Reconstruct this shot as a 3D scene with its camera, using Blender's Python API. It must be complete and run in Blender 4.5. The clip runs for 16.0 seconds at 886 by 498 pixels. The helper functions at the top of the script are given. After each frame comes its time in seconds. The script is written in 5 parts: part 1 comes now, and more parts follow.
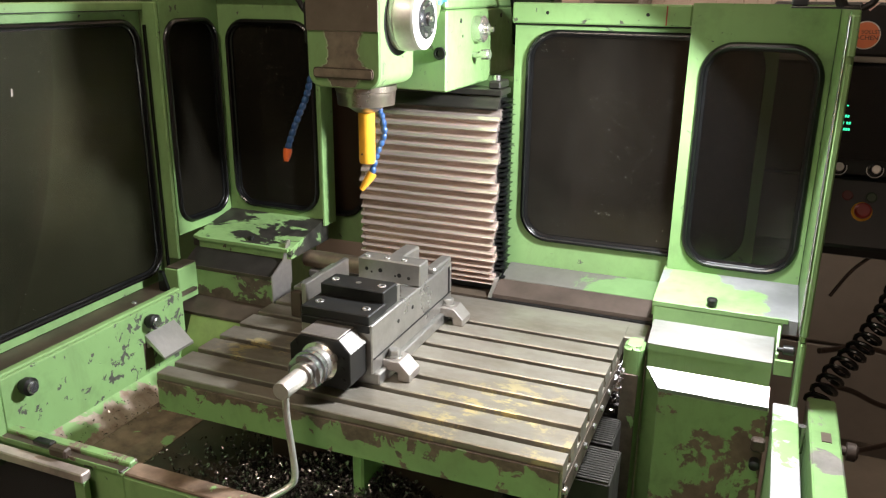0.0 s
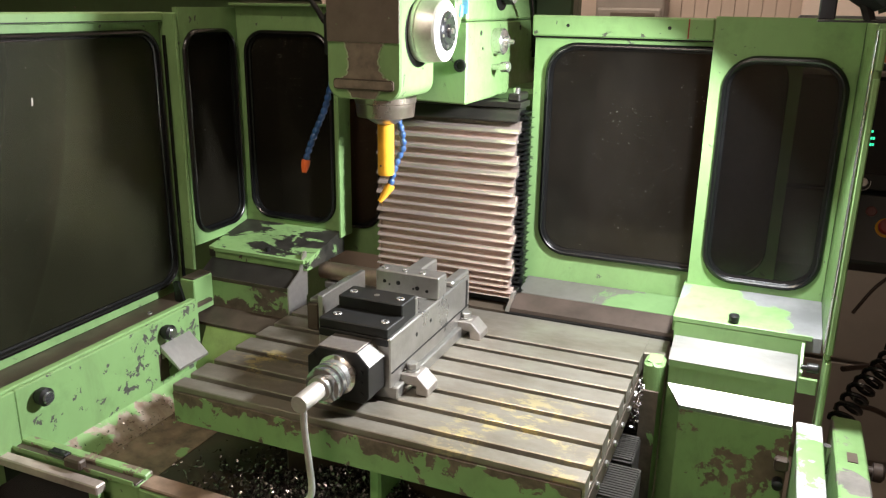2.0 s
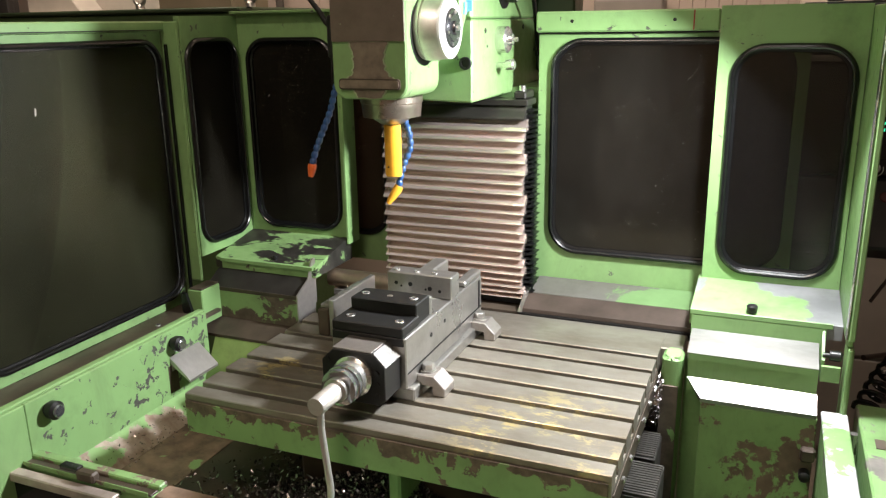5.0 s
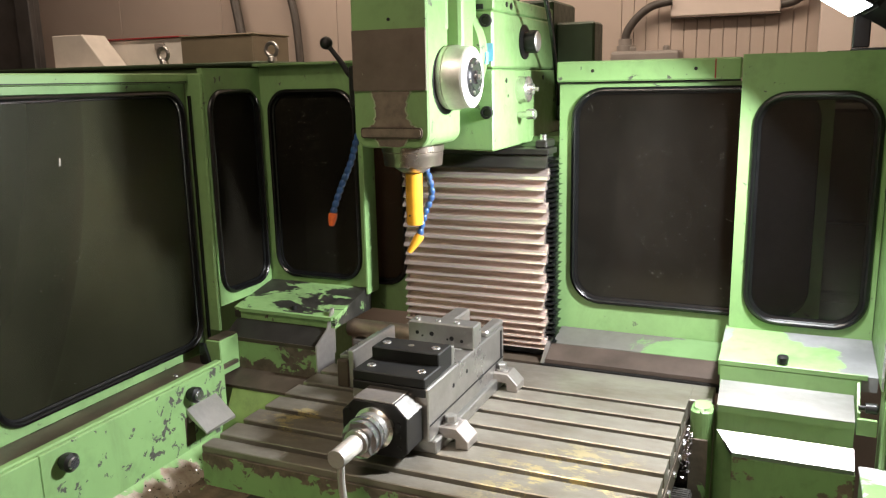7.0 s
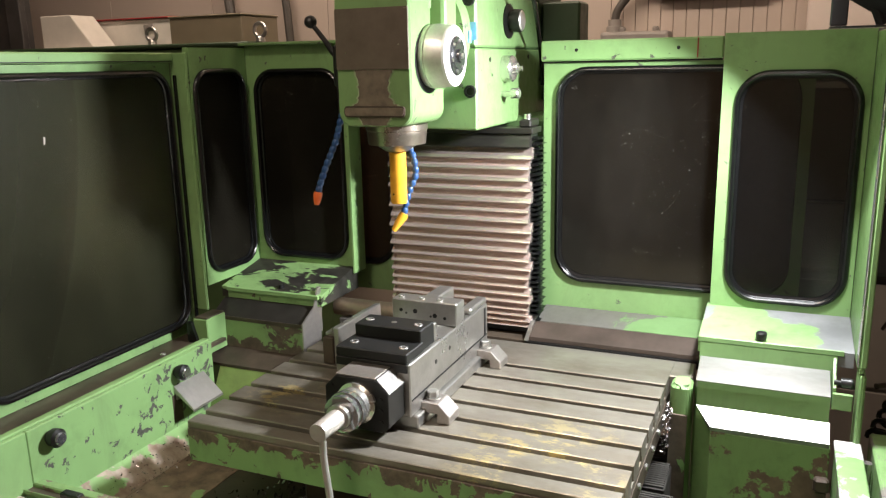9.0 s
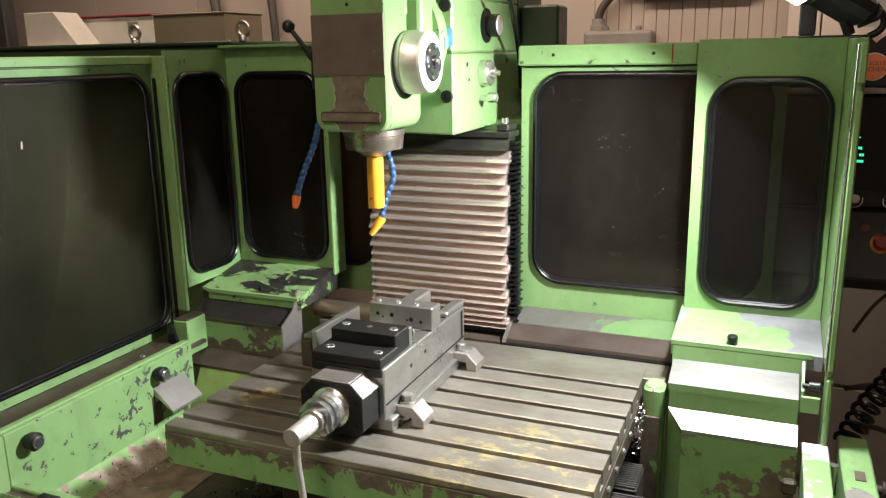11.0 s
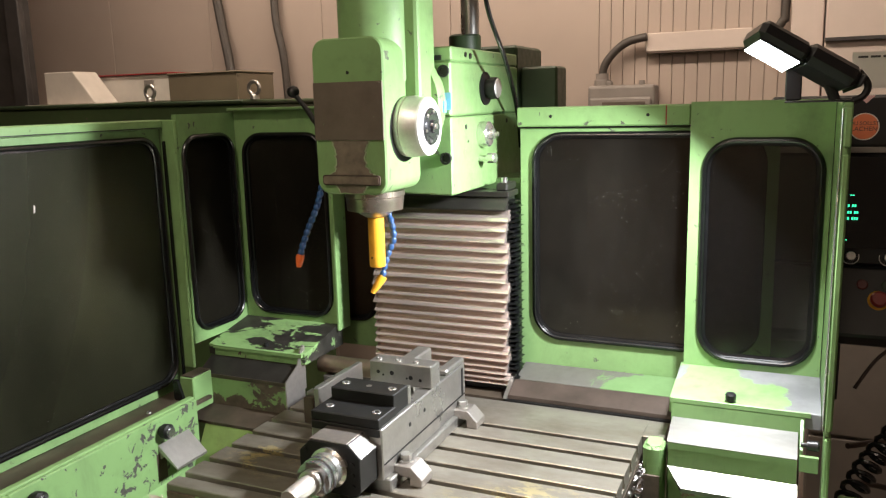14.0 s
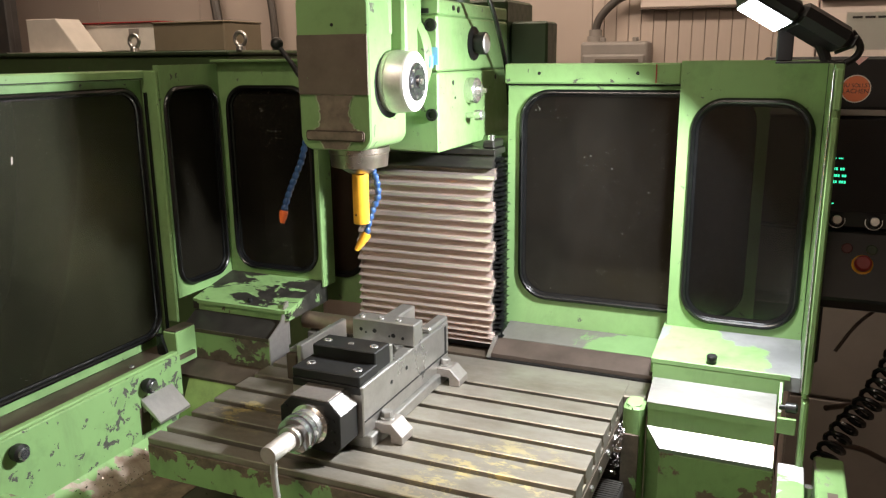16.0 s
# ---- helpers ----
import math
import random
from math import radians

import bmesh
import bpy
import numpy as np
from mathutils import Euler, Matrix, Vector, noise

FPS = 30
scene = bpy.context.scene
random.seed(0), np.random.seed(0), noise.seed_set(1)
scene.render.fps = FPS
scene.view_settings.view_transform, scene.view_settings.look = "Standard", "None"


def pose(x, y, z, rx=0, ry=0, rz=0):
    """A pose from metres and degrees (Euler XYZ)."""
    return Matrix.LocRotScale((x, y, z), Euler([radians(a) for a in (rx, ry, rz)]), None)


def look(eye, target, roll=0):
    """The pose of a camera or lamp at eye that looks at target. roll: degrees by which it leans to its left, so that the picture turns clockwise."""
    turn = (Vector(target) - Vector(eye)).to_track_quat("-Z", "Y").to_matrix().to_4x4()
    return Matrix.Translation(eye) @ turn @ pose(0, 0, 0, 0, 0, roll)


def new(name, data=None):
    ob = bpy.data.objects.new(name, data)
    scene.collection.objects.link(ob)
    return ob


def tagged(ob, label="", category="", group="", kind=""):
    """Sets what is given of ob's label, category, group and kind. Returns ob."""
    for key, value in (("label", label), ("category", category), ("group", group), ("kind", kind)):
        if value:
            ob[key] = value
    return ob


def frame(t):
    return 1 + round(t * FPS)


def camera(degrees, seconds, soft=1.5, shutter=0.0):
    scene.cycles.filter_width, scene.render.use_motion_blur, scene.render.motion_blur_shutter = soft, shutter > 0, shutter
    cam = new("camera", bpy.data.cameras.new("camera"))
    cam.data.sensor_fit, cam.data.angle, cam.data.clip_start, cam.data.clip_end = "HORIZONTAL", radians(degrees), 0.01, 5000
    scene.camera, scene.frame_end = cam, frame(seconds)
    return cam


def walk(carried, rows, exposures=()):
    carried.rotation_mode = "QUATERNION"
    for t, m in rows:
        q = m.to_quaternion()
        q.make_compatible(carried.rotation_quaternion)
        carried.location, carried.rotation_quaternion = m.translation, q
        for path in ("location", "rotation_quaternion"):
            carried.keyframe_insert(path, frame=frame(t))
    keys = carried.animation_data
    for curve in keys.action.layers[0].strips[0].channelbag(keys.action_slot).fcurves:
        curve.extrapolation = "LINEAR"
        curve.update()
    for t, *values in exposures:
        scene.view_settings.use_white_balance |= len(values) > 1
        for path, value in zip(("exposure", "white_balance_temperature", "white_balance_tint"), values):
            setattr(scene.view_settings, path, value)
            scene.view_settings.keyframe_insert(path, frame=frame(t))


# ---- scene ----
cam = camera(58.1, 16.0, soft=1.25)
PATH = [
    (0, (0.202, -0.953, 1.574), (-0.511, 0.811, 0.956), 0.6),
    (0.5, (0.199, -0.952, 1.578), (-0.522, 0.819, 0.992), 0.7),
    (1, (0.19, -0.95, 1.577), (-0.535, 0.822, 1.0), 0.9),
    (1.5, (0.185, -0.951, 1.575), (-0.548, 0.817, 0.995), 1.0),
    (2, (0.181, -0.949, 1.57), (-0.556, 0.814, 0.983), 0.9),
    (2.5, (0.176, -0.949, 1.565), (-0.563, 0.814, 0.978), 0.9),
    (3, (0.17, -0.948, 1.562), (-0.57, 0.815, 0.973), 1.0),
    (3.5, (0.165, -0.949, 1.556), (-0.579, 0.813, 0.97), 0.9),
    (4, (0.165, -0.95, 1.548), (-0.582, 0.817, 0.984), -0.3),
    (6.3, (0.147, -0.946, 1.524), (-0.601, 0.841, 1.025), -1.0),
    (6.5, (0.149, -0.945, 1.526), (-0.614, 0.841, 1.05), -1.2),
    (7, (0.141, -0.941, 1.521), (-0.645, 0.851, 1.107), -1.2),
    (7.5, (0.142, -0.941, 1.515), (-0.652, 0.846, 1.098), -1.4),
    (8, (0.151, -0.942, 1.509), (-0.634, 0.846, 1.075), -1.4),
    (8.5, (0.163, -0.946, 1.507), (-0.613, 0.844, 1.065), -1.3),
    (9, (0.167, -0.945, 1.514), (-0.607, 0.843, 1.059), -1.2),
    (11.5, (0.199, -0.94, 1.539), (-0.552, 0.852, 1.065), -1.0),
    (12, (0.199, -0.936, 1.542), (-0.565, 0.862, 1.115), -0.9),
    (12.5, (0.201, -0.935, 1.553), (-0.571, 0.863, 1.14), -1.0),
    (13, (0.21, -0.938, 1.558), (-0.564, 0.865, 1.167), -1.1),
    (13.5, (0.219, -0.951, 1.564), (-0.568, 0.85, 1.197), -1.2),
    (14, (0.233, -0.949, 1.569), (-0.563, 0.849, 1.205), -1.5),
    (14.5, (0.235, -0.945, 1.574), (-0.56, 0.851, 1.197), -1.3),
    (15, (0.232, -0.935, 1.572), (-0.574, 0.85, 1.168), -1.0),
    (15.5, (0.24, -0.927, 1.576), (-0.55, 0.855, 1.129), -0.9),
    (16, (0.241, -0.932, 1.571), (-0.529, 0.852, 1.098), -0.6),
]
walk(cam, [(t, look(eye, target, roll)) for t, eye, target, roll in PATH])

# ---- light ----
def warm(k):
    return {"room": (1.0, 0.84, 0.69), "led": (0.96, 0.98, 1.0)}[k]


world = bpy.data.worlds.new("workshop")
scene.world = world
world.use_nodes = True
world.node_tree.nodes["Background"].inputs[0].default_value = (0.9, 0.75, 0.6, 1)
world.node_tree.nodes["Background"].inputs[1].default_value = 0.13


def area_lamp(name, m, sx, sy, watts, colour, spread=180):
    data = bpy.data.lights.new(name, "AREA")
    data.shape, data.size, data.size_y = "RECTANGLE", sx, sy
    data.energy, data.color, data.spread = watts, colour, radians(spread)
    ob = new(name, data)
    ob.matrix_world = m
    return ob


# work lamp on the guard, its face turned down over the table
LED_C = Vector((0.196, 0.405, 1.630))
LED_N = Vector((-0.62, -0.33, -0.71)).normalized()
LED_U = Vector((0.085, 0.035, -0.025))
LED_U = (LED_U - LED_N * LED_U.dot(LED_N)).normalized()
LED_V = LED_N.cross(LED_U).normalized()
LED_M = Matrix((LED_U, -LED_V, -LED_N)).transposed().to_4x4()
LENS_U = Vector((0.066, 0.023, -0.040)).normalized()
LENS_N = Vector((-0.39, -0.37, -0.84)).normalized()
LENS_N = (LENS_N - LENS_U * LENS_N.dot(LENS_U)).normalized()
LENS_V = LENS_N.cross(LENS_U).normalized()
area_lamp("work_lamp_light", Matrix.Translation(LED_C + LENS_N * 0.040) @ LED_M, 0.09, 0.07, 26.0, warm("led"), 152)
# strip lights under the workshop ceiling
CEIL = [(-0.55, -0.95, 2.93, 0.60, 20.0, 0), (-0.3, -3.1, 2.93, 1.2, 26.0, 0), (-0.8, 1.05, 2.93, 3.0, 46.0, 66)]
for cx, cy, cz, cw, watts, tilt in CEIL:
    # the row behind the machine is turned towards the wall
    area_lamp("ceiling_lamp_light", pose(cx, cy, cz - (0.10 if tilt else 0.012), tilt, 0, 0), cw, 0.16, watts, warm("room"))


# ---- materials ----
def tree(name):
    m = bpy.data.materials.new(name)
    m.use_nodes = True
    return m, m.node_tree.nodes, m.node_tree.links, m.node_tree.nodes["Principled BSDF"]


def noise_node(nd, lk, scale, detail=6.0, rough=0.6, stretch=None, distort=0.0):
    tc = nd.new("ShaderNodeTexCoord")
    mp = nd.new("ShaderNodeMapping")
    if stretch:
        mp.inputs["Scale"].default_value = stretch
    lk.new(tc.outputs["Object"], mp.inputs["Vector"])
    n = nd.new("ShaderNodeTexNoise")
    n.inputs["Scale"].default_value, n.inputs["Detail"].default_value = scale, detail
    n.inputs["Roughness"].default_value, n.inputs["Distortion"].default_value = rough, distort
    lk.new(mp.outputs[0], n.inputs["Vector"])
    return n


def ramp(nd, lk, src, lo, hi):
    r = nd.new("ShaderNodeMapRange")
    r.inputs["From Min"].default_value, r.inputs["From Max"].default_value = lo, hi
    lk.new(src, r.inputs["Value"])
    return r.outputs[0]


def mix(nd, lk, fac, a, b, mode="MIX"):
    x = nd.new("ShaderNodeMix")
    x.data_type, x.blend_type = "RGBA", mode
    for sock, v in ((x.inputs[0], fac), (x.inputs[6], a), (x.inputs[7], b)):
        if isinstance(v, (int, float)):
            sock.default_value = v
        elif isinstance(v, tuple):
            sock.default_value = (*v, 1)
        else:
            lk.new(v, sock)
    return x.outputs[2]


def math_node(nd, lk, op, a, b):
    x = nd.new("ShaderNodeMath")
    x.operation, x.use_clamp = op, True
    for sock, v in ((x.inputs[0], a), (x.inputs[1], b)):
        if isinstance(v, (int, float)):
            sock.default_value = v
        else:
            lk.new(v, sock)
    return x.outputs[0]


def bump(nd, lk, bs, height, strength, dist=0.002):
    b = nd.new("ShaderNodeBump")
    b.inputs["Strength"].default_value, b.inputs["Distance"].default_value = strength, dist
    lk.new(height, b.inputs["Height"])
    lk.new(b.outputs[0], bs.inputs["Normal"])


GREEN = (0.198, 0.340, 0.132)


def paint(name, base=GREEN, wear=0.0, chip=(0.10, 0.075, 0.06), chip_scale=9.0, rough=0.42, grime=0.35, stretch=None, chip2=None, bias=None):
    """Enamel paint with a mottled tone, grime and, by wear, patches rubbed through to primer or metal."""
    m, nd, lk, bs = tree(name)
    big = noise_node(nd, lk, 3.1, 3.0)
    fine = noise_node(nd, lk, 55.0, 5.0)
    tone = mix(nd, lk, ramp(nd, lk, big.outputs[0], 0.35, 0.7), tuple(c * 0.86 for c in base), tuple(min(1, c * 1.1) for c in base))
    dirt = noise_node(nd, lk, 17.0, 8.0, 0.7, stretch)
    tone = mix(nd, lk, math_node(nd, lk, "MULTIPLY", ramp(nd, lk, dirt.outputs[0], 0.52, 0.75), grime), tone, tuple(c * 0.35 for c in base))
    smear = noise_node(nd, lk, 5.5, 7.0, 0.75, (1, 1, 0.45), 0.8)
    tone = mix(nd, lk, math_node(nd, lk, "MULTIPLY", ramp(nd, lk, smear.outputs[0], 0.50, 0.82), grime * 1.1), tone, (0.055, 0.048, 0.034))
    r = mix(nd, lk, ramp(nd, lk, fine.outputs[0], 0.3, 0.7), (rough * 0.8,) * 3, (min(1, rough * 1.25),) * 3)
    h = fine.outputs[0]
    if wear > 0:
        n1 = noise_node(nd, lk, chip_scale, 9.0, 0.62, stretch, 0.4)
        edge = 0.68 - 0.30 * wear
        field = n1.outputs[0]
        if bias:
            axis, v0, v1, amount = bias
            tc = nd.new("ShaderNodeTexCoord")
            sx = nd.new("ShaderNodeSeparateXYZ")
            lk.new(tc.outputs["Object"], sx.inputs[0])
            field = math_node(nd, lk, "ADD", field, math_node(nd, lk, "MULTIPLY", ramp(nd, lk, sx.outputs[axis], v0, v1), amount))
        k = ramp(nd, lk, field, edge, edge + 0.018)
        n2 = noise_node(nd, lk, chip_scale * 2.4, 4.0)
        under = mix(nd, lk, ramp(nd, lk, n2.outputs[0], 0.35, 0.65), chip, chip2 or tuple(c * 1.9 for c in chip))
        tone = mix(nd, lk, k, tone, under)
        r = mix(nd, lk, k, r, (0.5, 0.5, 0.5))
        inv = math_node(nd, lk, "SUBTRACT", 1.0, k)
        h = math_node(nd, lk, "ADD", inv, math_node(nd, lk, "MULTIPLY", fine.outputs[0], 0.25))
        bump(nd, lk, bs, h, 0.35, 0.0008)
    else:
        bump(nd, lk, bs, h, 0.12, 0.0006)
    lk.new(tone, bs.inputs["Base Color"])
    lk.new(r, bs.inputs["Roughness"])
    return m


def metal(name, base=(0.45, 0.44, 0.42), rough=0.35, stain=(0.20, 0.17, 0.14), stain_amount=0.4, stretch=(1, 1, 1), scale=14.0, metallic=0.9, spots=None):
    """Ground or worn steel with stains along the stretch."""
    m, nd, lk, bs = tree(name)
    n1 = noise_node(nd, lk, scale, 8.0, 0.65, stretch)
    n2 = noise_node(nd, lk, scale * 9, 4.0, 0.6, tuple(s * 0.6 + 0.4 for s in stretch))
    col = mix(nd, lk, math_node(nd, lk, "MULTIPLY", ramp(nd, lk, n1.outputs[0], 0.38, 0.66), stain_amount), base, stain)
    col = mix(nd, lk, math_node(nd, lk, "MULTIPLY", ramp(nd, lk, n2.outputs[0], 0.4, 0.7), 0.25), col, tuple(c * 0.6 for c in base))
    if spots:
        n3 = noise_node(nd, lk, 44.0, 7.0, 0.75, (0.6, 1, 1))
        tc = nd.new("ShaderNodeTexCoord")
        near = []
        for c, r in (((-0.115, 0.085, 0.95), 0.17), ((-0.60, 0.14, 0.95), 0.09)):
            dist = nd.new("ShaderNodeVectorMath")
            dist.operation = "DISTANCE"
            lk.new(tc.outputs["Object"], dist.inputs[0])
            dist.inputs[1].default_value = c
            near.append(ramp(nd, lk, dist.outputs["Value"], r, r * 0.3))
        n4 = noise_node(nd, lk, 9.0, 2.0)
        k = math_node(nd, lk, "MULTIPLY", ramp(nd, lk, n3.outputs[0], 0.505, 0.56), math_node(nd, lk, "MULTIPLY", ramp(nd, lk, n4.outputs[0], 0.42, 0.52), math_node(nd, lk, "MAXIMUM", *near)))
        col = mix(nd, lk, math_node(nd, lk, "MULTIPLY", k, 0.95), col, spots)
    lk.new(col, bs.inputs["Base Color"])
    bs.inputs["Metallic"].default_value = metallic
    r = mix(nd, lk, ramp(nd, lk, n1.outputs[0], 0.3, 0.7), (rough * 0.85,) * 3, (min(1, rough * 1.35),) * 3)
    lk.new(r, bs.inputs["Roughness"])
    bump(nd, lk, bs, n2.outputs[0], 0.15, 0.0004)
    return m


def plain(name, base, rough=0.5, metallic=0.0, var=0.25, scale=20.0, bumps=0.1):
    m, nd, lk, bs = tree(name)
    n = noise_node(nd, lk, scale, 5.0)
    f = noise_node(nd, lk, scale * 8, 3.0)
    c = mix(nd, lk, ramp(nd, lk, n.outputs[0], 0.3, 0.7), tuple(x * (1 - var) for x in base), tuple(min(1, x * (1 + var)) for x in base))
    lk.new(c, bs.inputs["Base Color"])
    bs.inputs["Roughness"].default_value, bs.inputs["Metallic"].default_value = rough, metallic
    if bumps:
        bump(nd, lk, bs, f.outputs[0], bumps, 0.0008)
    return m


def glow(name, colour, strength):
    m, nd, lk, bs = tree(name)
    bs.inputs["Base Color"].default_value = (*colour, 1)
    bs.inputs["Emission Color"].default_value = (*colour, 1)
    bs.inputs["Emission Strength"].default_value = strength
    return m


def window_glass(name, haze=0.075, tint=(0.34, 0.33, 0.29), gloss=0.13, shine=0.9, film=(0.085, 0.09, 0.053)):
    """Smoke-tinted acrylic, hazed by coolant film and flecked with swarf."""
    m, nd, lk, bs = tree(name)
    n = noise_node(nd, lk, 4.0, 5.0, 0.6, (1, 1, 0.5))
    sp = noise_node(nd, lk, 420.0, 2.0, 0.5)
    area = noise_node(nd, lk, 5.0, 2.0)
    spots = math_node(nd, lk, "MULTIPLY", ramp(nd, lk, sp.outputs[0], 0.722, 0.745), ramp(nd, lk, area.outputs[0], 0.52, 0.58))
    coat = nd.new("ShaderNodeBsdfDiffuse")
    fc = mix(nd, lk, ramp(nd, lk, n.outputs[0], 0.3, 0.7), tuple(c * 0.72 for c in film), tuple(c * 1.3 for c in film))
    fc = mix(nd, lk, spots, fc, (0.55, 0.54, 0.50))
    lk.new(fc, coat.inputs["Color"])
    tr = nd.new("ShaderNodeBsdfTransparent")
    tr.inputs["Color"].default_value = (*tint, 1)
    body = nd.new("ShaderNodeMixShader")
    lk.new(math_node(nd, lk, "ADD", math_node(nd, lk, "MULTIPLY", n.outputs[0], haze * 2), spots), body.inputs[0])
    lk.new(tr.outputs[0], body.inputs[1])
    lk.new(coat.outputs[0], body.inputs[2])
    gl = nd.new("ShaderNodeBsdfGlossy")
    gl.inputs["Roughness"].default_value = gloss
    gl.inputs["Color"].default_value = (shine, shine, shine * 0.85, 1)
    fr = nd.new("ShaderNodeFresnel")
    fr.inputs["IOR"].default_value = 1.48
    out = nd.new("ShaderNodeMixShader")
    lk.new(fr.outputs[0], out.inputs[0])
    lk.new(body.outputs[0], out.inputs[1])
    lk.new(gl.outputs[0], out.inputs[2])
    lk.new(out.outputs[0], nd["Material Output"].inputs["Surface"])
    return m


